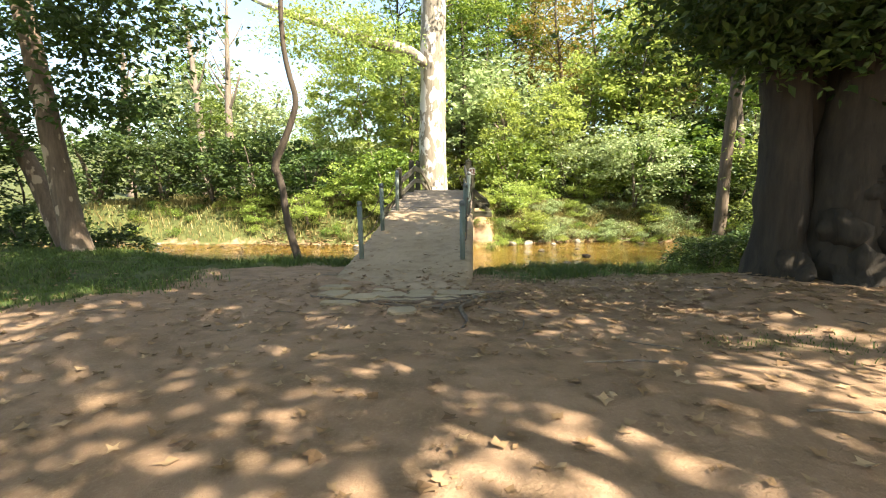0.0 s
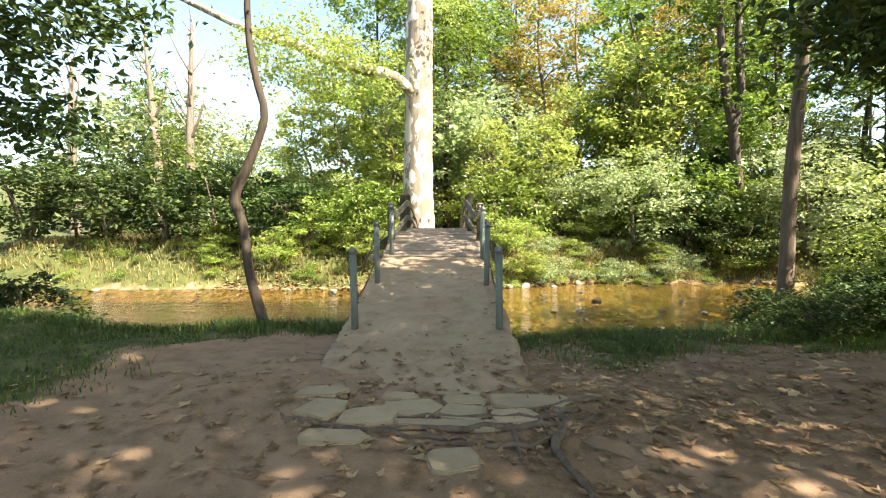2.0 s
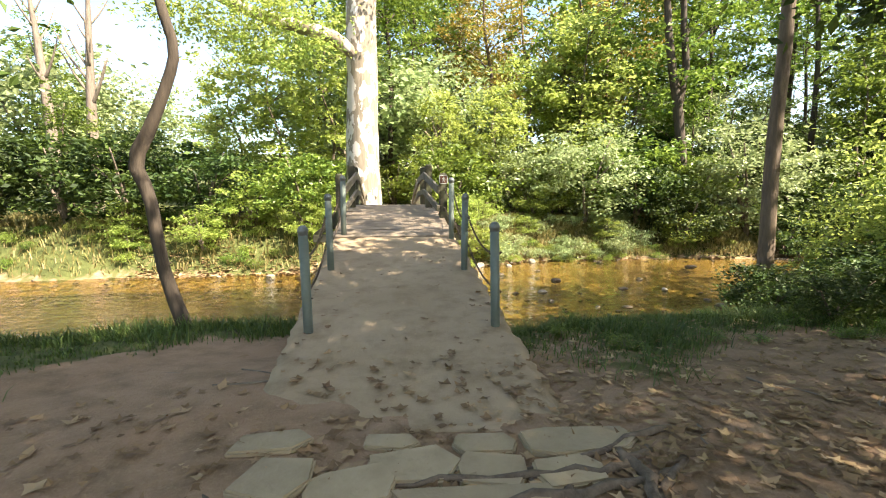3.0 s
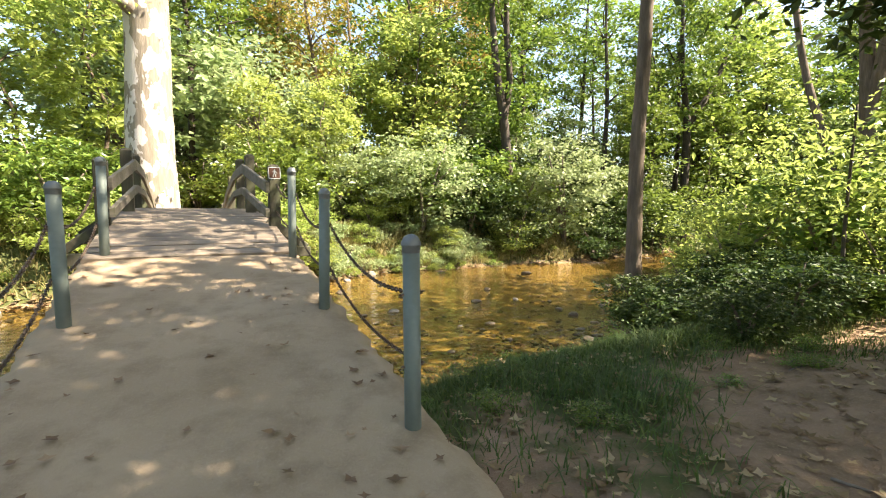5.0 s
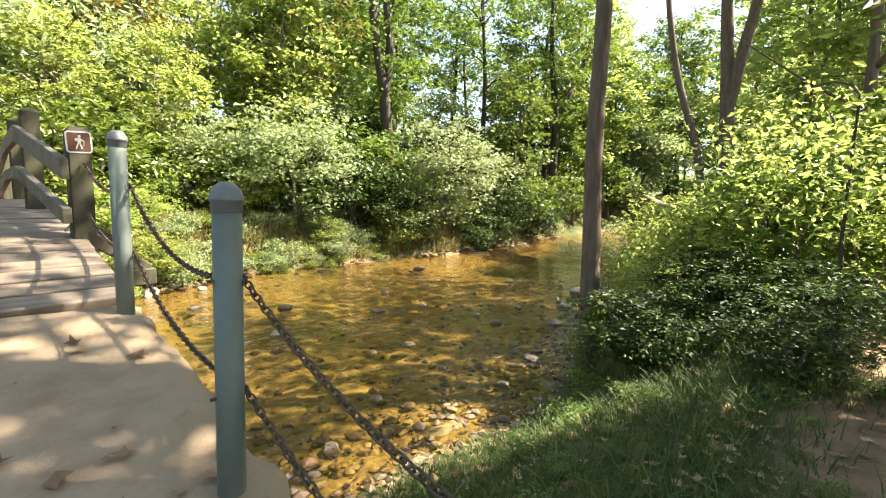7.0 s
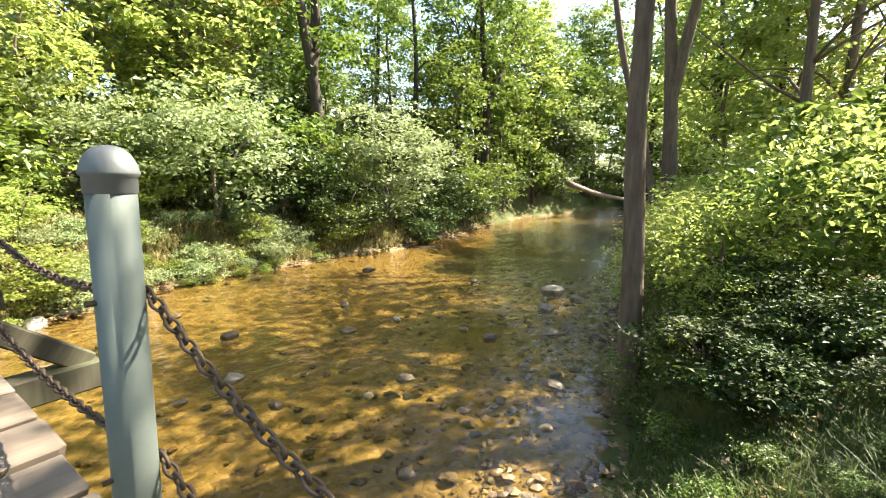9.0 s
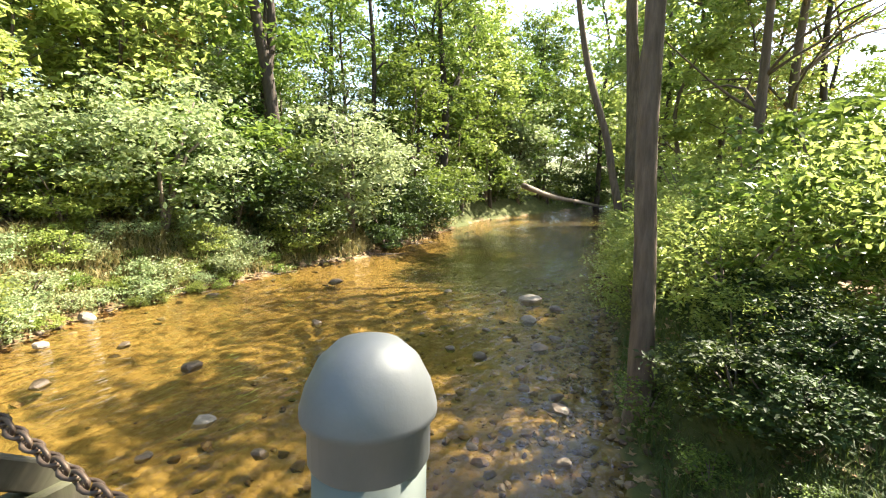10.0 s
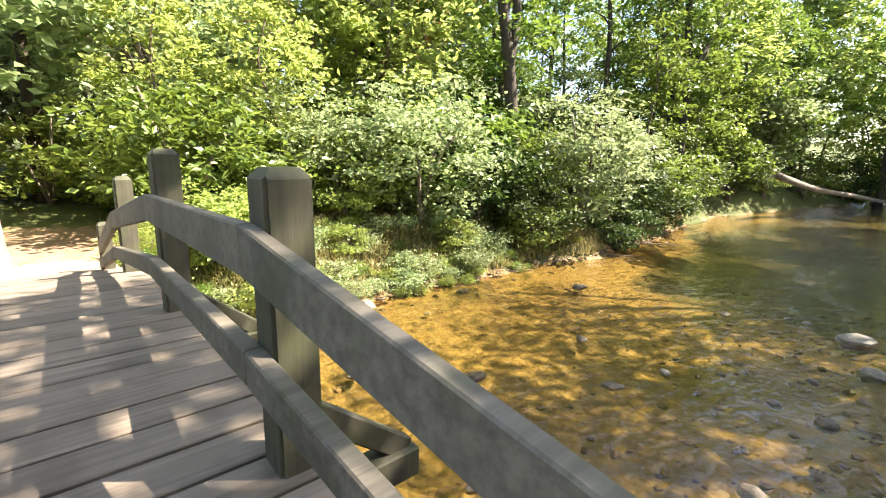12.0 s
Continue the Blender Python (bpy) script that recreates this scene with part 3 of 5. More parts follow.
# ---- bollards and chains ----
def make_bollard():
    b = tagged(new("bollard"), "galvanised steel pipe bollard with domed cap on ramp", "bollard", "bollards along the ramp")
    bm = bmesh.new()
    bmesh.ops.create_cone(bm, cap_ends=True, segments=28, radius1=0.0435, radius2=0.043, depth=1.25, matrix=Matrix.Translation((0, 0, 0.305)))
    part("pipe", bm, GALV, b, smooth=True)
    bm = bmesh.new()
    prof = [(0.044, 0.908), (0.0455, 0.910), (0.0455, 0.940), (0.0505, 0.944), (0.0505, 0.949), (0.046, 0.965), (0.037, 0.983), (0.024, 0.995), (0.009, 0.999)]
    rings = [[bm.verts.new((r * math.cos(a), r * math.sin(a), z)) for a in (2 * math.pi * k / 28 for k in range(28))] for r, z in prof]
    for a, c in zip(rings, rings[1:]):
        for k in range(28):
            bm.faces.new((a[k], a[(k + 1) % 28], c[(k + 1) % 28], c[k]))
    bm.faces.new(rings[-1])
    part("cap", bm, GALV_CAP, b, "dull grey domed steel cap", True)
    for z in (0.70, 0.33):
        bm = bmesh.new()
        bmesh.ops.create_cone(bm, cap_ends=True, segments=8, radius1=0.006, radius2=0.006, depth=0.12, matrix=Matrix.Translation((0, 0, z)) @ Matrix.Rotation(radians(90), 4, "Y"))
        part("eye_bolt", bm, RUST, b)
    return b


first = make_bollard()
RIGHT = [(8.23, 0.886), (9.92, 0.880), (11.49, 0.941)]
LEFT = [(8.12, -0.865), (9.95, -0.86), (11.65, -0.83)]
spots = RIGHT + LEFT
for i, (y, v) in enumerate(spots):
    p = on_bridge(y, v, deck_z(y) - 0.01)
    m = Matrix.Translation(p) @ Matrix.Rotation(radians(TURN_Z), 4, "Z") @ Matrix.Rotation(radians((-0.8, 0.9, 0.4, -1.1, -0.7, 0.5)[i]), 4, "Y")
    if i:
        copy_thing(first, m)
    else:
        first.matrix_world = m


def make_chain(a, b, sag):
    """Oval links hung from a to b."""
    a, b = Vector(a), Vector(b)
    n = max(8, int((b - a).length * 1.06 / 0.031))
    bm = bmesh.new()
    pts = [a.lerp(b, i / n) - Vector((0, 0, sag * 4 * (i / n) * (1 - i / n))) for i in range(n + 1)]
    for i in range(n):
        mid, d = (pts[i] + pts[i + 1]) / 2, (pts[i + 1] - pts[i]).normalized()
        side = d.cross(Vector((0, 0, 1))).normalized()
        if i % 2:
            side = d.cross(side).normalized()
        nor = d.cross(side)
        rings = []
        for k in range(10):
            q = 2 * math.pi * k / 10
            c = mid + d * (0.0225 * math.cos(q)) + side * (0.0115 * math.sin(q))
            out = (d * math.cos(q) * 0.6 + side * math.sin(q)).normalized()
            rings.append([bm.verts.new(c + (out * math.cos(w) + nor * math.sin(w)) * 0.0042) for w in (0, 1.571, 3.142, 4.712)])
        for k in range(10):
            r0, r1 = rings[k], rings[(k + 1) % 10]
            for j in range(4):
                bm.faces.new((r0[j], r0[(j + 1) % 4], r1[(j + 1) % 4], r1[j]))
    tagged(part("chain", bm, RUST, smooth=True), "rusty steel link chain hung between posts", "chain", "chains between bollards")


for s, row in ((1, RIGHT), (-1, LEFT)):
    ends = [(y, v + s * 0.052) for y, v in row] + [(12.99, s * 1.03)]
    for (y0, v0), (y1, v1) in zip(ends, ends[1:]):
        last = y1 == 12.99
        for h, sag in ((0.70, 0.16), (0.33, 0.12)):
            h2 = ((0.58 if h > 0.5 else 0.2) if last else h)
            make_chain(on_bridge(y0, v0, deck_z(y0) + h), on_bridge(y1 - (0.02 if last else 0), v1, deck_z(y1) + h2), sag * (0.7 if last else 1))


# ---- stones ----
def rock_meshes(n, material):
    out = []
    for i in range(n):
        bm = bmesh.new()
        bmesh.ops.create_icosphere(bm, subdivisions=2, radius=0.5)
        for vtx in bm.verts:
            q = vtx.co * 1.6 + Vector((i * 7.1, 3.3 * i, 1))
            vtx.co *= 1 + 0.45 * noise.noise(q) + 0.2 * noise.noise(q * 3)
            vtx.co.z *= 0.62
        for k in range(5):
            a = 2.4 * k + i
            flat = Vector((math.cos(a), math.sin(a), 0.5 * math.sin(3.1 * k + i))).normalized()
            for vtx in bm.verts:
                over = vtx.co.dot(flat) - 0.3
                if over > 0:
                    vtx.co -= flat * over * 0.85
        me = bpy.data.meshes.new("stone")
        bm.to_mesh(me)
        bm.free()
        me.materials.append(material)
        out.append(me)
    return out


ROCKS, ROCKS_PALE = rock_meshes(6, STONE), rock_meshes(4, STONE_PALE)
rngs = random.Random(11)


def stone(x, y, size, pale=False, z=None, label="rounded brown stone lying in the shallow stream", group="stones in the stream", squash=0.8):
    ob = new("stone", rngs.choice(ROCKS_PALE if pale else ROCKS))
    zz = (WATER_Z - 0.02 if z is None else z)
    ob.matrix_world = Matrix.Translation((x, y, zz)) @ Matrix.Rotation(rngs.uniform(0, 6.28), 4, "Z") @ Matrix.Diagonal((size * rngs.uniform(0.8, 1.3), size * rngs.uniform(0.7, 1.1), size * rngs.uniform(0.6, 0.9) * squash, 1))
    return tagged(ob, label, "stone", group)


STREAM_STONES = ((9.78, 15.5, 0.76, 1), (8.09, 14.88, 0.5, 1), (9.28, 14.65, 0.43, 0), (6.57, 14.08, 0.4, 0), (7.23, 13.99, 0.31, 0), (5.53, 14.82, 0.45, 0), (5.6, 15.45, 0.32, 0), (5.23, 16.9, 0.29, 1),
                 (6.94, 15.37, 0.29, 0), (5.98, 16.35, 0.21, 0), (5.47, 14.02, 0.24, 0), (4.78, 13.66, 0.25, 0), (4.45, 13.04, 0.39, 0), (4.78, 13.16, 0.3, 0), (2.51, 18.6, 0.46, 0), (1.63, 16.77, 0.38, 1),
                 (3.24, 14.83, 0.32, 0), (4.1, 17.14, 0.35, 0), (2.85, 14.42, 0.18, 0), (9.42, 17.82, 0.32, 0), (10.22, 16.47, 0.29, 1), (2.53, 14.85, 0.21, 1))
MORE_STONES = ((1.56, 15.56, 0.26, 0), (0.83, 16.58, 0.25, 0), (7, 13.36, 0.3, 0), (3.27, 12.61, 0.29, 0), (8.52, 21.32, 0.5, 0), (3.01, 13.61, 0.22, 0), (5.31, 18.68, 0.38, 0), (0.6, 12.6, 0.3, 0), (1.6, 13.3, 0.26, 0), (0.9, 19.8, 0.4, 0), (2.4, 20.6, 0.35, 0))
for x, y, size, pale in STREAM_STONES + MORE_STONES:
    stone(x, y, size, bool(pale), label="pale dry stone standing out of the stream" if pale else "wet brown stone standing out of the stream")
for x, y, size in ((.4, 22.0, .7), (1.0, 22.3, .5), (1.5, 21.7, .3), (2.7, 23.0, .45), (-.3, 21.5, .5)):
    stone(x, y, size, True, max(ground_at(x, y), WATER_Z) + .03, "pale sunlit stone at the foot of the far bank", "stones along the far bank")
for _ in range(70):
    x = rngs.uniform(-0.3, 12)
    y = float(np.interp(x, NEAR_X, NEAR_Y)) + abs(rngs.gauss(0.25, 0.9)) - 0.3
    stone(x, y, rngs.uniform(0.07, 0.22), rngs.random() < 0.12, max(ground_at(x, y), WATER_Z - 0.06) + 0.01, "small stone on the gravelly shore of the stream", "stones along the shore")
for _ in range(80):
    x = rngs.uniform(-18, 24)
    y = float(np.interp(x, FAR_X, FAR_Y)) + rngs.gauss(-0.1, 0.55)
    stone(x, y, rngs.uniform(0.1, 0.2) + 0.35 * rngs.random() ** 3, rngs.random() < 0.25, max(ground_at(x, y), WATER_Z - 0.08) + 0.02, "weathered stone at the foot of the far bank", "stones along the far bank")


def gravel(name, label, count, seed, spread, lo, hi, material):
    """Many small stones lying on the bed."""
    rng = np.random.default_rng(seed)
    bm = bmesh.new()
    bmesh.ops.create_icosphere(bm, subdivisions=1, radius=0.5)
    unit = np.array([v.co[:] for v in bm.verts])
    tris = np.array([[v.index for v in f.verts] for f in bm.faces])
    bm.free()
    x, y = spread(rng, count)
    z = land(x, y)[0]
    keep = z < WATER_Z + 0.3
    x, y, z = x[keep], y[keep], z[keep]
    n = len(x)
    s = lo + (hi - lo) * rng.random(n) ** 3
    a = rng.uniform(0, 6.28, n)
    k = rng.uniform(0.7, 1.3, (n, len(unit), 1)) * unit[None]
    k = k * np.stack([s, s * rng.uniform(.6, 1, n), s * rng.uniform(.35, .7, n)], 1)[:, None, :]
    c, d = np.cos(a)[:, None], np.sin(a)[:, None]
    verts = np.stack([x[:, None] + k[..., 0] * c - k[..., 1] * d, y[:, None] + k[..., 0] * d + k[..., 1] * c, z[:, None] + k[..., 2] + s[:, None] * .1], -1).reshape(-1, 3)
    faces = (tris[None] + np.arange(n)[:, None, None] * len(unit)).reshape(-1, 3)
    tagged(new(name, raw_mesh(name, verts, faces, material)), label, "gravel", kind="stuff")


def bed_spread(rng, n):
    x = rng.uniform(-1, 14, n)
    return x, np.interp(x, NEAR_X, NEAR_Y) + np.abs(rng.normal(0, 2.6, n)) - 0.3


def shore_spread(rng, n):
    x = rng.uniform(-0.5, 11, n)
    return x, np.interp(x, NEAR_X, NEAR_Y) + rng.normal(0.15, 0.45, n)


gravel("bed_gravel", "dark and tan pebbles on the stream bed", 1700, 1, bed_spread, .04, .22, PEBBLE)
gravel("shore_gravel", "brown gravel along the water's edge", 2400, 2, shore_spread, .03, .16, PEBBLE)


# ---- flagstones, roots, litter at the foot of the ramp ----
def flagstone(cx, cy, w, d, turn, seed):
    rng = random.Random(seed)
    bm = bmesh.new()
    n = 5 + seed % 3
    w, d = w * 1.2, d * 1.2
    pts = []
    for i in range(n):
        a = 2 * math.pi * i / n
        k = rng.uniform(0.82, 1.08)
        sx, sy = math.copysign(abs(math.cos(a)) ** 0.45, math.cos(a)), math.copysign(abs(math.sin(a)) ** 0.45, math.sin(a))
        pts.append((sx * w / 2 * k, sy * d / 2 * k))
    f = bm.faces.new([bm.verts.new((x, y, 0)) for x, y in pts])
    ext = bmesh.ops.extrude_face_region(bm, geom=[f])
    for g in ext["geom"]:
        if isinstance(g, bmesh.types.BMVert):
            g.co.z += 0.12
    bmesh.ops.recalc_face_normals(bm, faces=bm.faces[:])
    bmesh.ops.bevel(bm, geom=bm.edges[:], offset=0.012, segments=2, affect="EDGES")
    ob = tagged(part("flagstone", bm, SLAB), "flat worn grey-tan flagstone set in the earth", "flagstone", "flagstones at the foot of the ramp")
    ob.matrix_world = Matrix.Translation((cx, cy, ground_at(cx, cy) - 0.09)) @ Matrix.Rotation(radians(turn), 4, "Z") @ Matrix.Rotation(radians(rng.uniform(-2, 2)), 4, "X")


FLAGS = ((-1.65, 6.2, .44, .30, 8), (-1.24, 6.15, .35, .25, -10), (-1.95, 6.02, .38, .28, 14), (-2.30, 6.08, .34, .34, -12), (-1.25, 6.41, .36, .20, 4), (-0.70, 6.40, .56, .24, 2), (-1.78, 6.43, .29, .16, -6),
         (-2.08, 5.64, .46, .20, 5), (-1.34, 5.95, .74, .12, 1), (-2.42, 6.40, .40, .22, 6), (-0.86, 6.12, .34, .22, 12), (-1.25, 5.42, .30, .24, 20))
for i, (cx, cy, w, d, a) in enumerate(FLAGS):
    flagstone(cx, cy, w, d, a, i)


def root(points, r0, seed):
    pts = resample([(x, y, ground_at(x, y) + dz) for x, y, dz in points], 18)
    rng = random.Random(seed)
    pts = [(x + rng.uniform(-.02, .02), y + rng.uniform(-.028, .028), z - .012 + rng.uniform(-.01, .01)) for x, y, z in pts]
    bm = tube(pts, [r0 * (1 - 0.6 * i / 17) for i in range(18)], 7, wobble=0.15, seed=seed)
    tagged(part("tree_root", bm, BARK_BROWN, smooth=True), "gnarled brown tree root crossing the trodden path", "root", "roots across the path")


root([(-0.35, 6.3, .0), (-0.7, 6.12, .03), (-1.3, 6.08, .035), (-1.9, 6.0, .0)], .03, 1)
root([(-0.3, 6.1, -.01), (-0.8, 5.95, .03), (-1.5, 5.86, .03), (-2.2, 5.7, -.02)], .034, 2)
root([(-0.55, 6.4, .0), (-0.5, 6.0, .03), (-0.62, 5.6, .03), (-0.5, 5.1, .01), (-0.62, 4.7, -.02)], .038, 3)
root([(-0.2, 6.25, .0), (-0.75, 5.7, .025), (-1.4, 5.65, .02), (-1.9, 5.35, -.02)], .026, 4)
root([(-0.9, 6.05, .0), (-0.85, 5.6, .02), (-0.95, 5.2, -.02)], .03, 5)
root([(-2.6, 5.95, -.01), (-2.0, 5.8, .02), (-1.3, 5.75, .01), (-0.8, 5.8, -.02)], .03, 6)
root([(0.2, 6.6, -.02), (-0.3, 6.45, .02), (-0.9, 6.2, .02), (-1.6, 6.12, -.02)], .028, 7)


def litter(count, seed, spread, name, label, size=0.085):
    """Fallen leaves: curled, lobed blades lying on the ground."""
    rng = np.random.default_rng(seed)
    verts, faces = [], []
    done = 0
    while done < count:
        x, y = spread(rng)
        z0, g, bedm = land(x, y)
        if bedm > 0.6:
            continue
        z = float(z0)
        if abs((x - axis_x(y))) < 1.0 and 6.7 < y < 20.4:
            z = deck_z(y)
        s = size * rng.uniform(0.5, 1.5)
        a = rng.uniform(0, 6.28)
        tilt = rng.normal(0, 0.25)
        lobes = 8
        k = len(verts)
        verts.append((x, y, z + 0.012))
        for i in range(lobes):
            q = a + 2 * math.pi * i / lobes
            r = s * (0.72 if i % 2 else 0.36) * rng.uniform(0.6, 1.2)
            verts.append((x + r * math.cos(q), y + r * math.sin(q), z + 0.008 + abs(rng.normal(0, 0.22)) * r + tilt * r * math.cos(q - a) * 0.6 + 0.004))
        faces += [(k, k + 1 + i, k + 1 + (i + 1) % lobes) for i in range(lobes)]
        done += 1
    tagged(new(name, raw_mesh(name, verts, faces, LEAF_DRY)), label, "leaves", kind="stuff")


def spread_front(rng):
    if rng.random() < 0.4:
        return rng.normal(0.3, 1.9), rng.normal(6.2, 0.8)
    return rng.uniform(-7, 6), rng.uniform(1.5, 6.8)


def spread_ramp(rng):
    y = rng.uniform(5.8, 12.5)
    v = rng.choice([-1, 1]) * (0.95 - abs(rng.normal(0, 0.45)))
    p = on_bridge(y, v)
    return p.x, p.y


def spread_shore(rng):
    x = rng.uniform(0, 9)
    return x, float(np.interp(x, NEAR_X, NEAR_Y)) - abs(rng.normal(0.5, 1.2))


litter(3400, 1, spread_front, "fallen_leaves", "dry brown fallen leaves scattered on the earth", 0.06)
litter(1500, 4, lambda rng: (rng.uniform(-.6, 6), rng.uniform(6.0, 9.6)), "bank_leaves", "dry brown fallen leaves among the bank's grass", 0.055)
litter(120, 2, spread_ramp, "ramp_leaves", "dry brown fallen leaves along the ramp's edges", 0.048)
litter(900, 3, spread_shore, "shore_leaves", "dry fallen leaves on the near bank", 0.075)


def spread_far_bank(rng):
    x = rng.uniform(-12, 24)
    return x, float(np.interp(x, FAR_X, FAR_Y)) + abs(rng.normal(0.1, 0.8))


litter(2600, 5, spread_far_bank, "far_bank_leaves", "dry tan leaves and debris along the foot of the far bank", 0.16)


def stick(x, y, length, turn, r=0.012, seed=0):
    rng = random.Random(seed)
    c, s = math.cos(turn), math.sin(turn)
    pts = resample([(x + c * length * f + rng.uniform(-.02, .02), y + s * length * f + rng.uniform(-.02, .02), max(ground_at(x + c * length * f, y + s * length * f), WATER_Z - .04) + r) for f in (0, .33, .66, 1)], 8)
    tagged(part("stick", tube(pts, [r * (1 - .07 * i) for i in range(8)], 6, seed=seed), BARK_GREY), "dry grey-brown stick lying on the ground", "stick", "fallen sticks")


rngk = random.Random(21)
for i in range(44):
    x = rngk.uniform(5, 20)
    stick(x, float(np.interp(x, FAR_X, FAR_Y)) + rngk.uniform(-.1, .9), rngk.uniform(.5, 1.5), rngk.uniform(0, 6.28), rngk.uniform(.012, .035), 100 + i)
for i in range(36):
    stick(rngk.uniform(-4.5, 4), rngk.uniform(3, 8.6), rngk.uniform(.15, .55), rngk.uniform(0, 6.28), rngk.uniform(.004, .011), i)


# ---- grass ----
def grass(name, label, count, seed, spread, height, material, bend=0.5, width=0.008):
    rng = np.random.default_rng(seed)
    xy = spread(rng, count)
    z, g, bedm = land(xy[:, 0], xy[:, 1])
    onpath = (np.abs(xy[:, 0] - axis_x(xy[:, 1])) < 1.06) & (xy[:, 1] > 6.3)
    keep = (rng.random(len(xy)) < g * 1.1 - 0.1) & (z > WATER_Z + 0.08) & ~onpath
    xy, z = xy[keep], z[keep]
    n = len(xy)
    tuft = 0.55 + 0.75 * (0.5 + 0.5 * wobble2(xy[:, 0], xy[:, 1], 1.9, 0.5))
    h = height * tuft * rng.uniform(0.5, 1.3, n)
    a = rng.uniform(0, 6.28, n)
    lean = bend * h * rng.uniform(0.2, 1.3, n)
    dx, dy = np.cos(a), np.sin(a)
    w = width * rng.uniform(0.7, 1.5, n)
    base = np.stack([xy[:, 0], xy[:, 1], z - 0.01], 1)
    px = np.stack([-dy * w, dx * w, 0 * w], 1)
    mid = base + np.stack([dx * lean * 0.35, dy * lean * 0.35, h * 0.6], 1)
    tip = base + np.stack([dx * lean, dy * lean, h * 0.95], 1)
    verts = np.stack([base - px, base + px, mid - px * 0.8, mid + px * 0.8, tip], 1).reshape(-1, 3)
    i = np.arange(n)[:, None] * 5
    faces = np.concatenate([i + np.array(t) for t in ((0, 1, 3), (0, 3, 2), (2, 3, 4))])
    tagged(new(name, raw_mesh(name, verts, faces, material)), label, "grass", kind="stuff")


def area(x0, x1, y0, y1):
    return lambda rng, n: np.stack([rng.uniform(x0, x1, n), rng.uniform(y0, y1, n)], 1)


grass("bank_grass", "short dark green grass on the shaded bank", 80000, 1, area(-12, -2.6, 2, 12.2), 0.075, GRASS_BLADE, 0.9, 0.005)
grass("shore_grass", "long dark green grass along the near bank", 44000, 2, area(-1.0, 7.0, 6.9, 12.6), 0.15, GRASS_BLADE, 1.3, 0.004)
grass("edge_grass", "lush green grass tufts by the water", 14000, 3, area(-9, -2.7, 8.6, 11.6), 0.15, GRASS_BLADE, 0.9, 0.006)
grass("path_grass", "thin worn grass tufts on the trodden earth", 9000, 4, area(0.5, 4.5, 3.8, 5.4), 0.045, GRASS_BLADE, 1.0, 0.004)
grass("far_grass", "sunlit yellow-green grass on the far bank", 36000, 5, area(-22, 26, 19.2, 28), 0.34, GRASS_TAN, 0.8, 0.016)
grass("far_edge_grass", "sunlit pale grass at the foot of the far bank", 34000, 6, area(-1.6, 14, 20.8, 25.2), 0.3, GRASS_TAN, 0.9, 0.012)


# ---- trees and shrubs ----
NP = np.random.default_rng(8)


def limbs(bm, start, reach, count, r, rng, z0, z1, sides=6):
    for _ in range(count):
        z = rng.uniform(z0, z1)
        p = start(z)
        a = rng.uniform(0, 6.28)
        ln = reach * rng.uniform(0.5, 1.0)
        q = [p, p + Vector((math.cos(a) * ln * .35, math.sin(a) * ln * .35, ln * rng.uniform(.15, .4))), p + Vector((math.cos(a + .2) * ln, math.sin(a + .2) * ln, ln * rng.uniform(.3, .75)))]
        tube(resample(q, 6), [r * (1 - .15 * i) for i in range(6)], sides, bm)


def tree_kind(label, height, r, bark, leaf, crown_z, crown_r, n_clumps, per, spread, leaf_size, seed, category="tree", bend=0.4, limb_n=9, flat=0.35, low=None, slim=0.56):
    """A tree at the origin: trunk with limbs, and a crown of clumped leaves."""
    rng = random.Random(seed)
    npr = np.random.default_rng(seed)
    t = tagged(new("tree"), label, category, "trees of the wood")
    off = [Vector((rng.uniform(-bend, bend), rng.uniform(-bend, bend), 0)) * f for f in (0, .25, .5, .8, 1.2)]
    line = resample([(off[i].x, off[i].y, height * f - .3) for i, f in enumerate((0, .25, .5, .75, 1.0))], 14)
    bm = tube(line, [r * (1.25 if i == 0 else 1) * (1 - .058 * i) for i in range(14)], 9, wobble=.06, seed=seed)
    top = Vector(line[-1])

    def start(z):
        return Vector(line[min(13, max(0, int(z / height * 13)))])

    limbs(bm, start, crown_r * .9, limb_n, r * .32, rng, height * .3, height * .95)
    part("trunk", bm, bark, t, smooth=True)
    cz = crown_z
    pts, _ = clumps(npr, n_clumps, per, (top.x * .6, top.y * .6, (cz[0] + cz[1]) / 2), (crown_r, crown_r, (cz[1] - cz[0]) / 2), spread, 0.35, low if low is not None else cz[0] * .8)
    part_mesh("crown", leaf_mesh("crown", pts, leaf_size, leaf, npr, flat=flat, slim=slim), leaf, t)
    return t


def shrub_kind(label, radius, height, leaf, n_clumps, per, spread, leaf_size, seed, flat=0.3, stems=4, slim=0.56, fine=False):
    rng = random.Random(seed)
    npr = np.random.default_rng(seed)
    t = tagged(new("shrub"), label, "shrub", "shrubs along the stream")
    for _ in range(stems):
        bm = bmesh.new()
        a, l = rng.uniform(0, 6.28), rng.uniform(.4, .95)
        q = [(0, 0, -.1), (math.cos(a) * radius * l * .35, math.sin(a) * radius * l * .35, height * .45), (math.cos(a) * radius * l * .8, math.sin(a) * radius * l * .8, height * rng.uniform(.55, .95))]
        tube(resample(q, 6), [.035 * radius * (1 - .15 * i) for i in range(6)], 5, bm)
        part("stem", bm, BARK_GREY, t, smooth=True)
    pts, _ = clumps(npr, n_clumps, per, (0, 0, height * .52), (radius, radius, height * .5), spread, 0.4, .05)
    part_mesh("foliage", leaf_mesh("foliage", pts, leaf_size, leaf, npr, flat=flat, slim=slim, fine=fine), leaf, t)
    return t


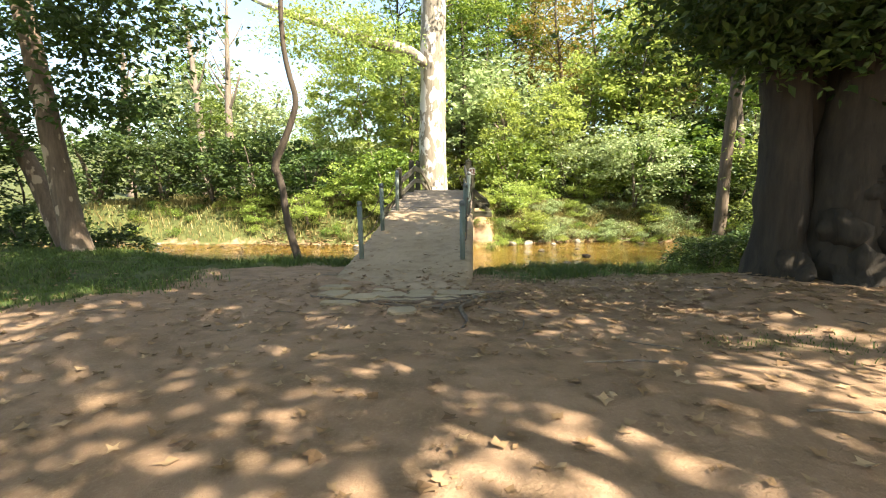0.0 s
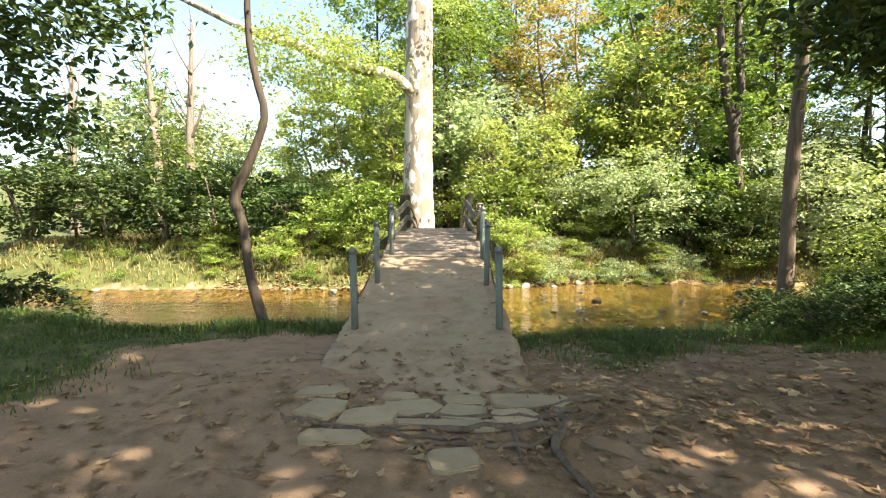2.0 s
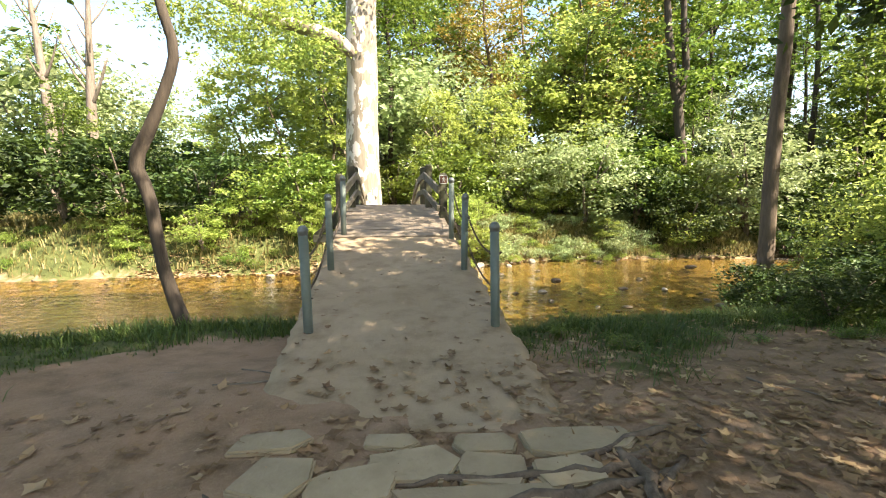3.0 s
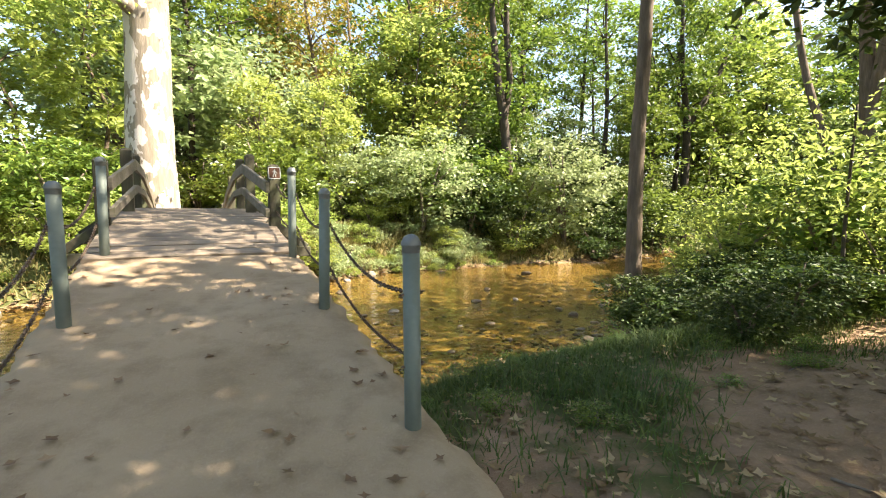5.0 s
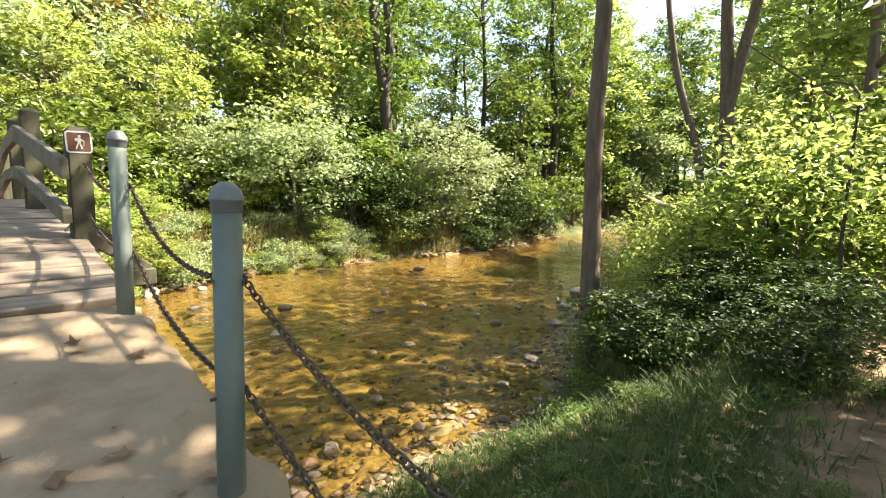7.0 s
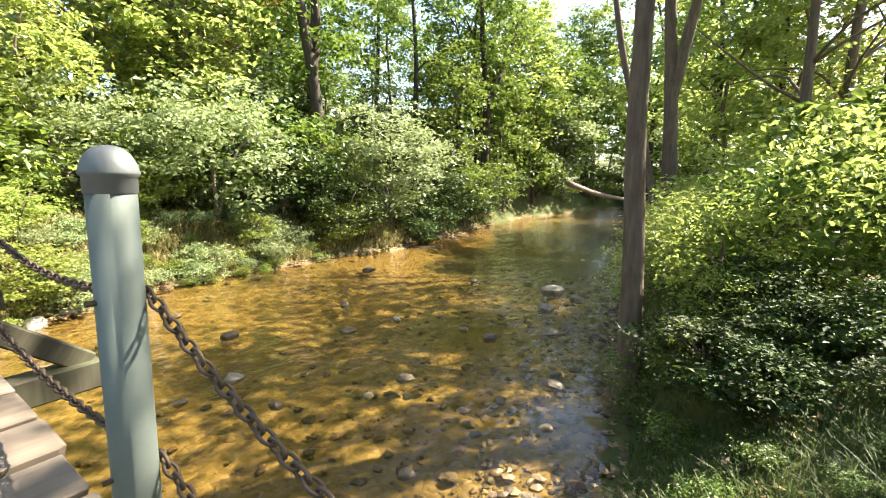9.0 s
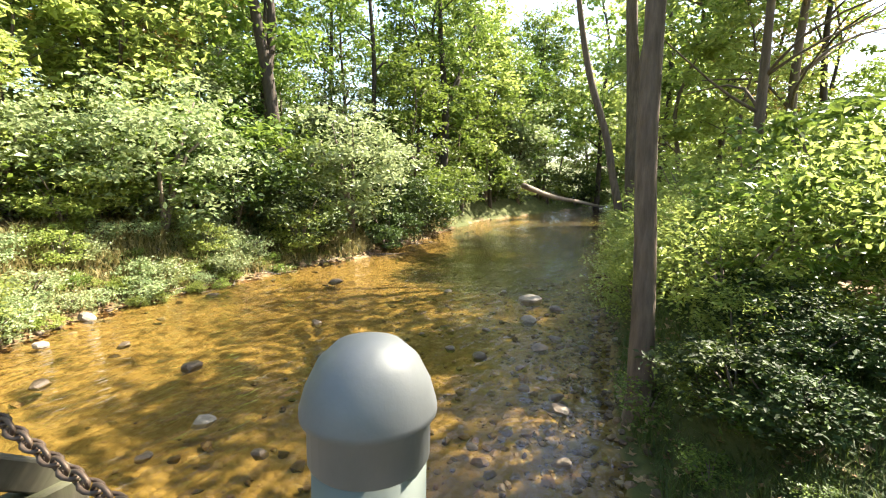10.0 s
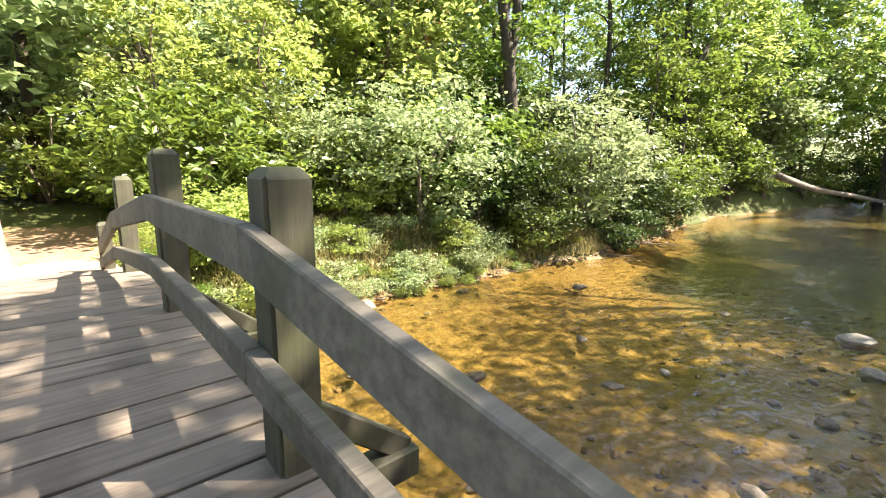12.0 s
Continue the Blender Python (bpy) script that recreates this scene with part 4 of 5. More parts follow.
KINDS = {
    "green": tree_kind("tall green-leaved woodland tree with slender dark trunk", 13, .17, BARK_DARK, LEAF_GREEN, (3.0, 15), 3.3, 76, 48, .38, .30, 1),
    "green2": tree_kind("leafy green woodland tree with brown forked trunk", 11, .14, BARK_BROWN, LEAF_GREEN, (1.8, 13), 2.9, 74, 46, .36, .29, 2, bend=.7),
    "light": tree_kind("sunlit yellow-green young tree at the wood's edge", 9, .10, BARK_BROWN, LEAF_LIGHT, (1.2, 10.5), 2.5, 76, 48, .34, .265, 3, bend=.5),
    "autumn": tree_kind("thin-crowned tree with yellowing autumn leaves", 14, .16, BARK_BROWN, LEAF_AUTUMN, (4.0, 15), 3.0, 76, 40, .38, .22, 4),
    "dark": tree_kind("dense tree with shade put into its dark green leaves", 10, .16, BARK_DARK, LEAF_SHADED, (1.5, 12), 3.2, 80, 48, .40, .30, 5),
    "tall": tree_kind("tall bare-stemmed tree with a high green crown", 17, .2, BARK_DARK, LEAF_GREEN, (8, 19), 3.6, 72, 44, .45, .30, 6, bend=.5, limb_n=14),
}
KINDS["canopy"] = tree_kind("tall open-crowned green tree added to fleck the ground with sun", 12, .17, BARK_BROWN, LEAF_GREEN, (6, 15), 3.9, 27, 95, .66, .28, 7)
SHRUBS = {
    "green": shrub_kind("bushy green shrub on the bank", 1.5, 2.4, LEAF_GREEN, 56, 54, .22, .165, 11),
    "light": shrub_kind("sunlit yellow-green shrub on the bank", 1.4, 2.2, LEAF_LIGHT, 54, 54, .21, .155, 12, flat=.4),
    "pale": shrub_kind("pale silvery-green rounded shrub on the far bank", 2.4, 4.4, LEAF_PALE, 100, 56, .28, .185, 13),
    "dark": shrub_kind("dense shrub with shade put into its dark green leaves", 1.7, 2.6, LEAF_SHADED, 58, 54, .23, .175, 14),
    "lowlight": shrub_kind("low sunlit yellow-green weeds on the bank", .9, .9, LEAF_LIGHT, 40, 22, .17, .115, 16, flat=.4),
    "lowpale": shrub_kind("low far-bank weeds with sunlight put into their pale green", 1.0, 1.1, LEAF_PALE, 38, 30, .16, .125, 18, flat=.3),
    "spray": shrub_kind("airy shrub with layered sprays of yellow-green leaves", 1.7, 2.5, LEAF_LIGHT, 70, 34, .30, .13, 17, flat=.35, fine=True),
    "low": shrub_kind("low leafy weeds on the bank", .8, .8, LEAF_GREEN, 38, 20, .16, .105, 15, flat=.5),
}
used_kinds = set()


def plant(kinds, key, x, y, scale=1.0, turn=None, sz=1.0, sink=0.0):
    proto = kinds[key]
    m = Matrix.Translation((x, y, ground_at(x, y) - sink)) @ Matrix.Rotation(NP.uniform(0, 6.28) if turn is None else turn, 4, "Z") @ Matrix.Diagonal((scale, scale, scale * sz, 1))
    if (id(kinds), key) in used_kinds:
        return copy_thing(proto, m)
    used_kinds.add((id(kinds), key))
    proto.matrix_world = m
    return proto


# trunks that stand out, by place
for key, x, y, s in (("tall", -4.2, 37, .95), ("tall", -2.5, 34.3, .9), ("tall", -.6, 43.8, 1.1), ("tall", .6, 41.8, 1.15), ("green", 7.4, 31.8, 1.1), ("tall", 12.2, 38, 1.0),
                     ("tall", -7.7, 30, .9), ("light", 6.4, 28.9, 1.1), ("autumn", 9.5, 33, 1.05), ("autumn", 5.0, 36, 1.1), ("tall", 19, 28.7, 1.0), ("green", 25, 28.4, 1.1), ("green2", 19.3, 26.0, .8),
                     ("tall", 25, 11.9, .9), ("tall", 24.3, 8.2, 1.0), ("tall", 17.5, 36, 1.1), ("green2", 28, 28, 1.1), ("green", 20, 40, 1.3), ("tall", 24, 37, 1.2), ("green", 17, 43, 1.4), ("green2", 27, 41, 1.4), ("green", 14, 45, 1.4), ("tall", 22, 46, 1.3), ("green2", 30, 36, 1.4), ("green", 9, 41, 1.3), ("green2", 34, 40, 1.5), ("tall", -5.0, 29.5, .9), ("tall", -3.9, 31.5, .95)):
    plant(KINDS, key, x, y, s)

# the wood: a belt on the far side, thinner to the left where the sky shows
rngt = random.Random(31)
for _ in range(54):
    x, y = rngt.uniform(-34, 62), rngt.uniform(28, 56)
    if x < -8 and y > 30 and rngt.random() < .6:
        continue
    key = rngt.choice(["green", "light", "light", "autumn", "autumn", "tall"] if x < 12 else ["green", "green2", "dark", "tall", "green"])
    plant(KINDS, key, x, y, rngt.uniform(.75, 1.2) * (.55 if x < -8 else 1))
for x, y, key, s in ((-10.5, 26, "light", .72), (-8.2, 24.6, "light", .75), (-6.4, 27, "light", .9), (-1.0, 27.5, "light", .6), (1.8, 27.2, "light", .62), (3.6, 29.5, "light", .8),
                     (-14, 25, "dark", .45), (-17.5, 25, "green2", .6), (-21, 23, "dark", .6), (-13, 23, "dark", .42), (15.5, 27.5, "dark", .7), (12, 28, "green2", .7), (22, 27.6, "green", .8), (30, 31, "green2", .9), (36, 30, "green", 1), (43, 30, "light", 1), (50, 30, "green", 1), (58, 27, "light", 1.1), (62, 22, "green", 1.1), (66, 18, "light", 1)):
    plant(KINDS, key, x, y, s)
# right of the stream, near side
for x, y, key, s in ((27, 10, "autumn", .9), (35, 11, "light", .7), (42, 13, "green", .8), (50, 14, "light", .9), (22, 3, "autumn", .9), (33, 4, "green2", 1), (59, 20.5, "light", 1.3), (61, 24, "green", 1.3), (64, 16, "green2", 1.3), (57, 30, "light", 1.2), (70, 25, "green", 1.5), (60, 12, "light", 1.2), (66, 29, "light", 1.5), (72, 20, "light", 1.6), (34, 9, "light", .9), (39, 11, "green", .9), (46, 10, "light", 1.0), (29, 7.5, "green", .8), (24, 13.6, "light", 1.25), (29, 14.8, "green", 1.2), (34, 15.8, "light", 1.5), (41, 17.0, "green2", 1.5), (33, 29.5, "light", 1.5), (40, 28.5, "green2", 1.5), (47, 28.5, "light", 1.7), (54, 24.5, "green", 1.8), (53, 20.0, "light", 1.7), (22, 11.0, "light", 1.0)):
    plant(KINDS, key, x, y, s)
# left, near side
for x, y, key, s in ((-12.5, 9.5, "dark", .62), (-15, 7, "green", .8), (-11.5, 6.0, "green2", .7), (-17, 10.5, "dark", .7), (-20, 4, "green", 1), (-14.5, 12, "dark", .5)):
    plant(KINDS, key, x, y, s)
# trees added overhead and behind the walk, mostly out of view, to shade the clearing
for x, y, key, s in ((9.0, -1.5, "canopy", 1.0), (8.2, 4.8, "dark", .85), (4.9, 3.3, "canopy", .8), (-3.6, -1.2, "canopy", .9), (9.5, 1.2, "canopy", .9), (3.9, .4, "canopy", .9), (-.8, -3.4, "canopy", 1.0), (3.0, 1.6, "canopy", .9), (5.4, .9, "tall", .9), (16.0, 10.8, "canopy", 1.15), (20.5, 9.6, "canopy", 1.3), (1.5, -7, "green2", 1.0), (-5, -6, "green", 1.1), (-10, -2, "green2", 1.1)):
    plant(KINDS, key, x, y, s)

# shrubs of the far bank
for x, y, key, s in ((13.2, 24.9, "pale", 1.2), (10.0, 24.6, "dark", .95), (14.6, 24.2, "dark", .9), (17.2, 25.2, "dark", 1.0), (20.5, 26.0, "dark", 1.1), (8.2, 25.6, "dark", 1.2), (5.7, 25.4, "pale", .85), (3.4, 25.6, "light", .8), (4.4, 26.6, "green", 1.2), (2.6, 26.8, "pale", .75), (1.0, 25.6, "light", .9), (7.4, 26.6, "green", 1.3), (11.2, 26.2, "green", 1.1), (-.5, 25.5, "green", 1.2),
                     (16.5, 25.6, "dark", 1.2), (19, 26.0, "green", 1.2), (22, 26.8, "dark", 1.2), (25, 27.6, "green", 1.3), (29, 29, "dark", 1.4), (34, 29, "green", 1.5), (40, 28.6, "light", 1.5), (47, 28, "green", 1.5), (54, 27, "dark", 1.6),
                     (-6.5, 22.6, "green", 1.0), (-8.5, 22.3, "light", 1.2), (-10.5, 22.5, "dark", 1.3), (-13, 21.8, "dark", 1.4), (-15.5, 22, "dark", 1.4), (-18, 21.5, "dark", 1.5), (-21, 20.6, "dark", 1.6), (-1.2, 28.5, "light", 1.2), (-5.6, 27.2, "light", 1.3), (-3.6, 31, "light", 1.7), (-1.8, 30.4, "light", 1.4), (-6.6, 29.6, "light", 1.7), (-5.8, 25.0, "green", 1.0), (9.0, 27.6, "green", 1.5), (6.6, 28.0, "light", 1.5)):
    plant(SHRUBS, key, x, y, s)
for _ in range(80):
    x = rngt.uniform(-20, 24)
    if -4.6 < x < -1.6:
        continue
    plant(SHRUBS, rngt.choice(["low", "low", "light", "lowlight", "lowlight"]), x, float(np.interp(x, FAR_X, FAR_Y)) + rngt.uniform(.7, 2.4), rngt.uniform(.5, .95))
for _ in range(46):
    x = rngt.uniform(-1.4, 12)
    plant(SHRUBS, rngt.choice(["low", "lowlight", "lowlight"]), x, float(np.interp(x, FAR_X, FAR_Y)) + rngt.uniform(.05, 1.3), rngt.uniform(.35, .8))
# pale weeds: their leaf colour carries the sunlight on the far bank
for _ in range(34):
    x = rngt.uniform(-1.0, 8)
    plant(SHRUBS, "lowpale", x, float(np.interp(x, FAR_X, FAR_Y)) + rngt.uniform(.2, 2.2), rngt.uniform(.5, 1.1))
for _ in range(40):
    x, y = rngt.uniform(-25, 45), rngt.uniform(29, 40)
    plant(SHRUBS, rngt.choice(["green", "dark", "light", "pale"]), x, y, rngt.uniform(1.0, 2.0))
for y, v, key, s in ((20.6, 1.35, "low", .8), (21.2, 1.5, "lowlight", .9), (21.8, 1.4, "low", .9), (22.4, 1.5, "light", .45), (21.0, 2.1, "lowlight", .9), (20.3, 1.8, "low", .8), (22.8, 1.35, "lowlight", .7)):
    plant(SHRUBS, key, axis_x(y) + v, y, s)
# shrubs of the near bank, beside the water
for x, y, key, s in ((5.7, 11.2, "spray", .65), (6.9, 11.7, "spray", .75), (8.2, 12.3, "spray", .8), (5.4, 10.3, "spray", .5), (6.8, 10.2, "green", .75), (8.8, 11.0, "light", 1.1), (10.4, 12.4, "spray", 1.0), (12.4, 13.0, "light", 1.0), (9.6, 9.3, "green", 1.1),
                     (4.1, 11.35, "spray", .42), (4.7, 11.1, "spray", .5), (3.7, 10.9, "low", .8), (14.5, 13.0, "spray", 1.2), (19.5, 14.0, "spray", 1.1), (24, 15, "light", 1.2), (7.4, 8.6, "spray", .8), (11.5, 8, "spray", 1.3), (16, 9, "green", 1.5),
                     (4.3, 11.9, "low", .9), (3.2, 11.2, "low", .6), (2.2, 10.8, "low", .45), (1.0, 10.5, "low", .4), (.2, 9.7, "low", .45), (-.1, 8.8, "low", .35), (5.9, 9.0, "low", .9), (4.4, 10.5, "low", .8), (6.7, 8.0, "low", .8), (5.2, 9.9, "low", .7),
                     (-10.4, 11.0, "dark", .7), (-13, 11, "dark", .9), (-8.6, 11.2, "low", .9), (-5.0, 10.2, "low", .35), (-4.1, 10.5, "low", .5), (20, 8.5, "spray", 1.6), (57, 19, "light", 3.0), (58, 22.5, "green", 3.0), (57, 25.5, "light", 2.6), (61, 16, "green", 3.0), (25, 12, "light", 1.5), (30, 14, "green", 1.6), (37, 15, "light", 1.8), (7.4, 12.6, "spray", .7), (8.6, 12.8, "spray", .75), (9.6, 13.1, "spray", .8), (11.2, 13.2, "spray", .85), (13.2, 13.7, "spray", .9), (15.2, 13.9, "light", .8), (18.2, 14.2, "spray", 1.0), (21, 14.8, "light", 1.0), (23.5, 15.4, "light", 1.1), (27, 16.0, "light", 1.1), (7.8, 11.2, "spray", 1.0), (6.2, 9.2, "spray", .8), (16.4, 12.2, "light", 1.6), (19.6, 12.6, "spray", 1.7)):
    plant(SHRUBS, key, x, y, s)


for _ in range(34):
    x, y = rngt.uniform(-.55, 4.2), rngt.uniform(7.9, 10.6)
    plant(SHRUBS, "low", x, y, rngt.uniform(.16, .42), sz=rngt.uniform(.5, .9))
# dark shrubs here carry the low bank's shade in their leaf colour
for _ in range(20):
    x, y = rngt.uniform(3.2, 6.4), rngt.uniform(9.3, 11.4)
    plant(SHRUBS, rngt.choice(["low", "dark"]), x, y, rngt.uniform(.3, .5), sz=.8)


def special_tree(name_label, trunk_lines, bark, crowns, leaf, seed, category="tree", leaf_size=.17, sides=12, wob=.05, bare=0, spread=.4, burls=()):
    """A tree placed by its own trunk line(s); crowns: (centre, radii, clumps, leaves in each)."""
    t = tagged(new("tree"), name_label, category)
    base = Vector(trunk_lines[0][0][0])
    t.location = base
    rng = random.Random(seed)
    for pts, radii in trunk_lines:
        line = resample(pts, 22)
        rad = np.interp(np.linspace(0, len(radii) - 1, 22), range(len(radii)), radii)
        bm = tube([Vector(p) - base for p in line], list(rad), sides, wobble=wob, seed=seed)
        if bare:
            for _ in range(bare):
                i = rng.randrange(9, 21)
                p = Vector(line[i]) - base
                a, ln = rng.uniform(0, 6.28), rng.uniform(.8, 2.4)
                tube(resample([p, p + Vector((math.cos(a) * ln * .3, math.sin(a) * ln * .3, ln * .45)), p + Vector((math.cos(a) * ln * .55, math.sin(a) * ln * .55, ln))], 6), [rad[i] * .45 * (1 - .16 * k) for k in range(6)], 5, bm)
        for x, y, z, r in burls:
            lump = bmesh.ops.create_icosphere(bm, subdivisions=3, radius=r, matrix=Matrix.Translation(Vector((x, y, z)) - base))
            for vtx in lump["verts"]:
                q = vtx.co * 4.0
                vtx.co += (vtx.co - (Vector((x, y, z)) - base)) * (0.9 * noise.noise(q) + 0.5 * noise.noise(q * 2.7))
        burls = ()
        part("trunk", bm, bark, t, smooth=True)
    npr = np.random.default_rng(seed)
    for c, r, n, per in crowns:
        pts, _ = clumps(npr, n, per, Vector(c) - base, r, spread, .3, -50)
        part_mesh("crown", leaf_mesh("crown", pts, leaf_size, leaf, npr), leaf, t)
    return t


def g_(x, y, dz=-.15):
    return (x, y, ground_at(x, y) + dz)


special_tree("huge pale peeling-barked sycamore at the far end of the bridge", [([(-4.25, 22.9, -.2), (-4.25, 22.9, .6), (-4.25, 22.9, 4), (-4.18, 22.9, 9), (-4.1, 22.9, 15)], [.98, .72, .63, .57, .45]), ([(-4.3, 22.8, 6.6), (-5.2, 22.0, 7.25), (-7.6, 21.8, 7.9), (-9.2, 21.8, 8.6), (-11.2, 21.8, 9.3), (-14.5, 21.8, 10.9)], [.2, .26, .22, .2, .17, .12])], BARK_SYCAMORE,
             [((-7.0, 21.2, 7.2), (2.8, 1.8, 1.5), 46, 40), ((-8.8, 21.0, 7.9), (3.4, 1.8, 1.5), 90, 44), ((-3.0, 23.5, 13), (4.5, 4.5, 3), 90, 40)], LEAF_LIGHT, 41, sides=20)
special_tree("slender dark tree with an S-curved trunk by the water", [([(-4.5, 9.6, -.75), (-4.6, 9.6, -.35), (-4.81, 9.6, .39), (-4.9, 9.6, 1.19), (-5.04, 9.6, 1.62), (-4.82, 9.6, 2.06), (-4.59, 9.6, 2.59), (-4.51, 9.6, 2.95), (-4.67, 9.6, 3.57), (-4.75, 9.6, 4.4), (-4.7, 9.6, 6.2)], [.15, .09, .074, .07, .086, .072, .062, .058, .054, .048, .035])], BARK_DARK, [((-4.2, 10.2, 6.2), (1.6, 1.6, .9), 22, 34)], LEAF_LIGHT, 42, leaf_size=.11)
# the crown at x 3.5 is out of view, added to shade the deck
special_tree("straight brown-barked tree at the edge of the near bank", [([(4.5, 12.0, -1.5), (4.52, 12.02, -.9), (4.54, 12.08, .5), (4.62, 12.18, 2.2), (4.7, 12.2, 3.5), (4.78, 12.25, 5), (4.95, 12.3, 8), (5.1, 12.3, 12)], [.24, .17, .13, .12, .115, .11, .1, .07])], BARK_BROWN,
             [((5.0, 12.3, 11), (2.8, 2.6, 2.4), 24, 80), ((3.5, 12.0, 8.8), (2.3, 2.2, 1.0), 30, 90), ((6.6, 11.2, 8.2), (2.4, 2.2, 1.1), 6, 90)], LEAF_GREEN, 43, leaf_size=.22, spread=.5)
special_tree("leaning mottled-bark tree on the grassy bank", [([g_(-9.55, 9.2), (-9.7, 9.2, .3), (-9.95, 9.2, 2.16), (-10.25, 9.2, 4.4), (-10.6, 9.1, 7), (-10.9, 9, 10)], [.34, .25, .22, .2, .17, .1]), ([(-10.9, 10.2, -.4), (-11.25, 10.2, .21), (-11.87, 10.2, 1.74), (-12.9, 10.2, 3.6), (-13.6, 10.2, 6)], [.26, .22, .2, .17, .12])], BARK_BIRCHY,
             [((-10.6, 9, 5.4), (3.2, 2.6, 1.8), 60, 44), ((-11, 9, 9), (3.5, 3.5, 2.6), 80, 44), ((-12.5, 9.5, 3.0), (1.8, 1.4, 1.3), 26, 44), ((-7.7, 8.6, 4.4), (1.7, 1.4, 1.0), 44, 60), ((-8.6, 9.4, 3.0), (1.2, 1.2, .7), 20, 60)], LEAF_SHADED, 44)
# its last two crowns are out of view, added to shade ramp and left water
special_tree("massive twin-stemmed old tree with deep shade put into its dark colours", [([g_(3.5, 7.45, -.3), (3.47, 7.45, .45), (3.4, 7.4, 1.8), (3.25, 7.4, 3.2), (3.1, 7.3, 6), (2.9, 7.2, 10)], [.52, .34, .27, .25, .22, .12]),
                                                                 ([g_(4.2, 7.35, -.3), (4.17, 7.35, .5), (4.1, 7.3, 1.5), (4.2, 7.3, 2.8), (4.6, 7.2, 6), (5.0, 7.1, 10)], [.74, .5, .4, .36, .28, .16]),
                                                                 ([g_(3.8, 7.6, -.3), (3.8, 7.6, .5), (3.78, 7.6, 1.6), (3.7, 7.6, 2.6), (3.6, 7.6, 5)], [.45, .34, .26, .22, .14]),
                                                                 ([(4.2, 7.3, 2.0), (4.8, 7.0, 2.8), (5.8, 6.6, 4.2), (7.2, 6.2, 6)], [.24, .2, .16, .1])], BARK_SHADED,
             [((3.1, 7.0, 2.9), (.6, .4, .4), 20, 60), ((3.2, 7.0, 4.1), (1.7, 1.5, .9), 46, 80), ((4.9, 6.9, 3.1), (1.2, .9, .7), 40, 80), ((2.9, 6.7, 3.35), (1.2, .9, .5), 34, 80), ((3.5, 8.2, 3.7), (1.3, 1.2, .9), 40, 90), ((4.0, 7.2, 7.5), (3.6, 3.6, 2.6), 120, 80), ((2.3, 6.0, 6.2), (2.4, 2.2, 1.3), 64, 80), ((3.2, 8.6, 11.5), (3.2, 3, 1.8), 70, 80)], LEAF_SHADED, 45, leaf_size=.15, sides=18, wob=.14,
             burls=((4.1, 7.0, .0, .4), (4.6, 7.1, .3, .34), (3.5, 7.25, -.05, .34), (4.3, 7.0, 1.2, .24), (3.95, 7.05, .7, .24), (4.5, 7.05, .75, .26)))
special_tree("thin crooked tree leaning over the stream", [([g_(16.3, 14.5), (16.3, 14.65, .3), (16.3, 15.0, 1.9), (16.3, 15.3, 3.3), (16.3, 16.05, 5.6), (16.3, 16.6, 8.4), (16.2, 16.8, 11)], [.22, .16, .13, .13, .12, .1, .07])], BARK_BROWN, [((16, 16.6, 10.8), (2.4, 2.4, 1.6), 30, 34)], LEAF_LIGHT, 46)
special_tree("tall grey-brown tree forking above the stream bank", [([g_(17.0, 14.3), (17.0, 14.35, .7), (17, 14.5, 3.0), (17, 14.6, 4.8), (17, 14.9, 8.5), (16.9, 15.1, 13)], [.42, .28, .25, .23, .18, .1]), ([(17, 14.55, 4.4), (17.0, 14.2, 6.5), (17.1, 13.9, 8.5), (17.2, 13.6, 13)], [.2, .19, .17, .1])], BARK_BROWN, [((16.8, 14.6, 12.5), (3, 3, 2.2), 40, 36)], LEAF_GREEN, 47)
special_tree("dark fork-trunked tree in the far wood", [([g_(11.1, 26.9), (11.0, 26.9, 3), (10.7, 26.9, 5.6), (10.1, 26.9, 9), (9.8, 26.9, 13)], [.33, .26, .23, .18, .1]), ([(10.7, 26.9, 5.5), (11.0, 26.9, 7.6), (10.8, 26.9, 9.6), (10.7, 26.9, 13)], [.2, .17, .15, .1])], BARK_DARK, [((10.4, 27.5, 13), (3.4, 3.2, 2.6), 60, 40)], LEAF_GREEN, 48, leaf_size=.26)
special_tree("dark many-forked tree leaning by the stream", [([g_(24.8, 27.6), (24.6, 27.4, 3), (24.3, 27.2, 6.6), (23.4, 27, 10), (23.2, 27, 14)], [.32, .26, .22, .16, .08]), ([(24.3, 27.2, 6.2), (26.0, 27.2, 8.4), (27.4, 27.2, 10.6), (28.8, 27.2, 13.8)], [.2, .17, .15, .08])], BARK_DARK, [((25, 27.5, 12), (5, 4, 3.5), 110, 40)], LEAF_GREEN, 49, leaf_size=.26)
# three trees out of view, added to shade the ramp, grass and stream
special_tree("unseen spreading tree added so its boughs shade the ramp", [([g_(7.4, 2.6), (7.3, 2.7, 3), (6.8, 3.2, 6), (5.6, 4.2, 9), (5.2, 4.4, 11)], [.42, .3, .26, .2, .1]), ([(6.8, 3.2, 6), (5.4, 4.4, 7.2), (3.8, 5.0, 8.2)], [.2, .16, .08])], BARK_BROWN,
             [((4.4, 4.6, 8.4), (2.6, 2.4, 1.2), 22, 95), ((5.6, 3.0, 10.2), (3.0, 2.4, 1.4), 9, 95)], LEAF_GREEN, 61, leaf_size=.24, spread=.55)
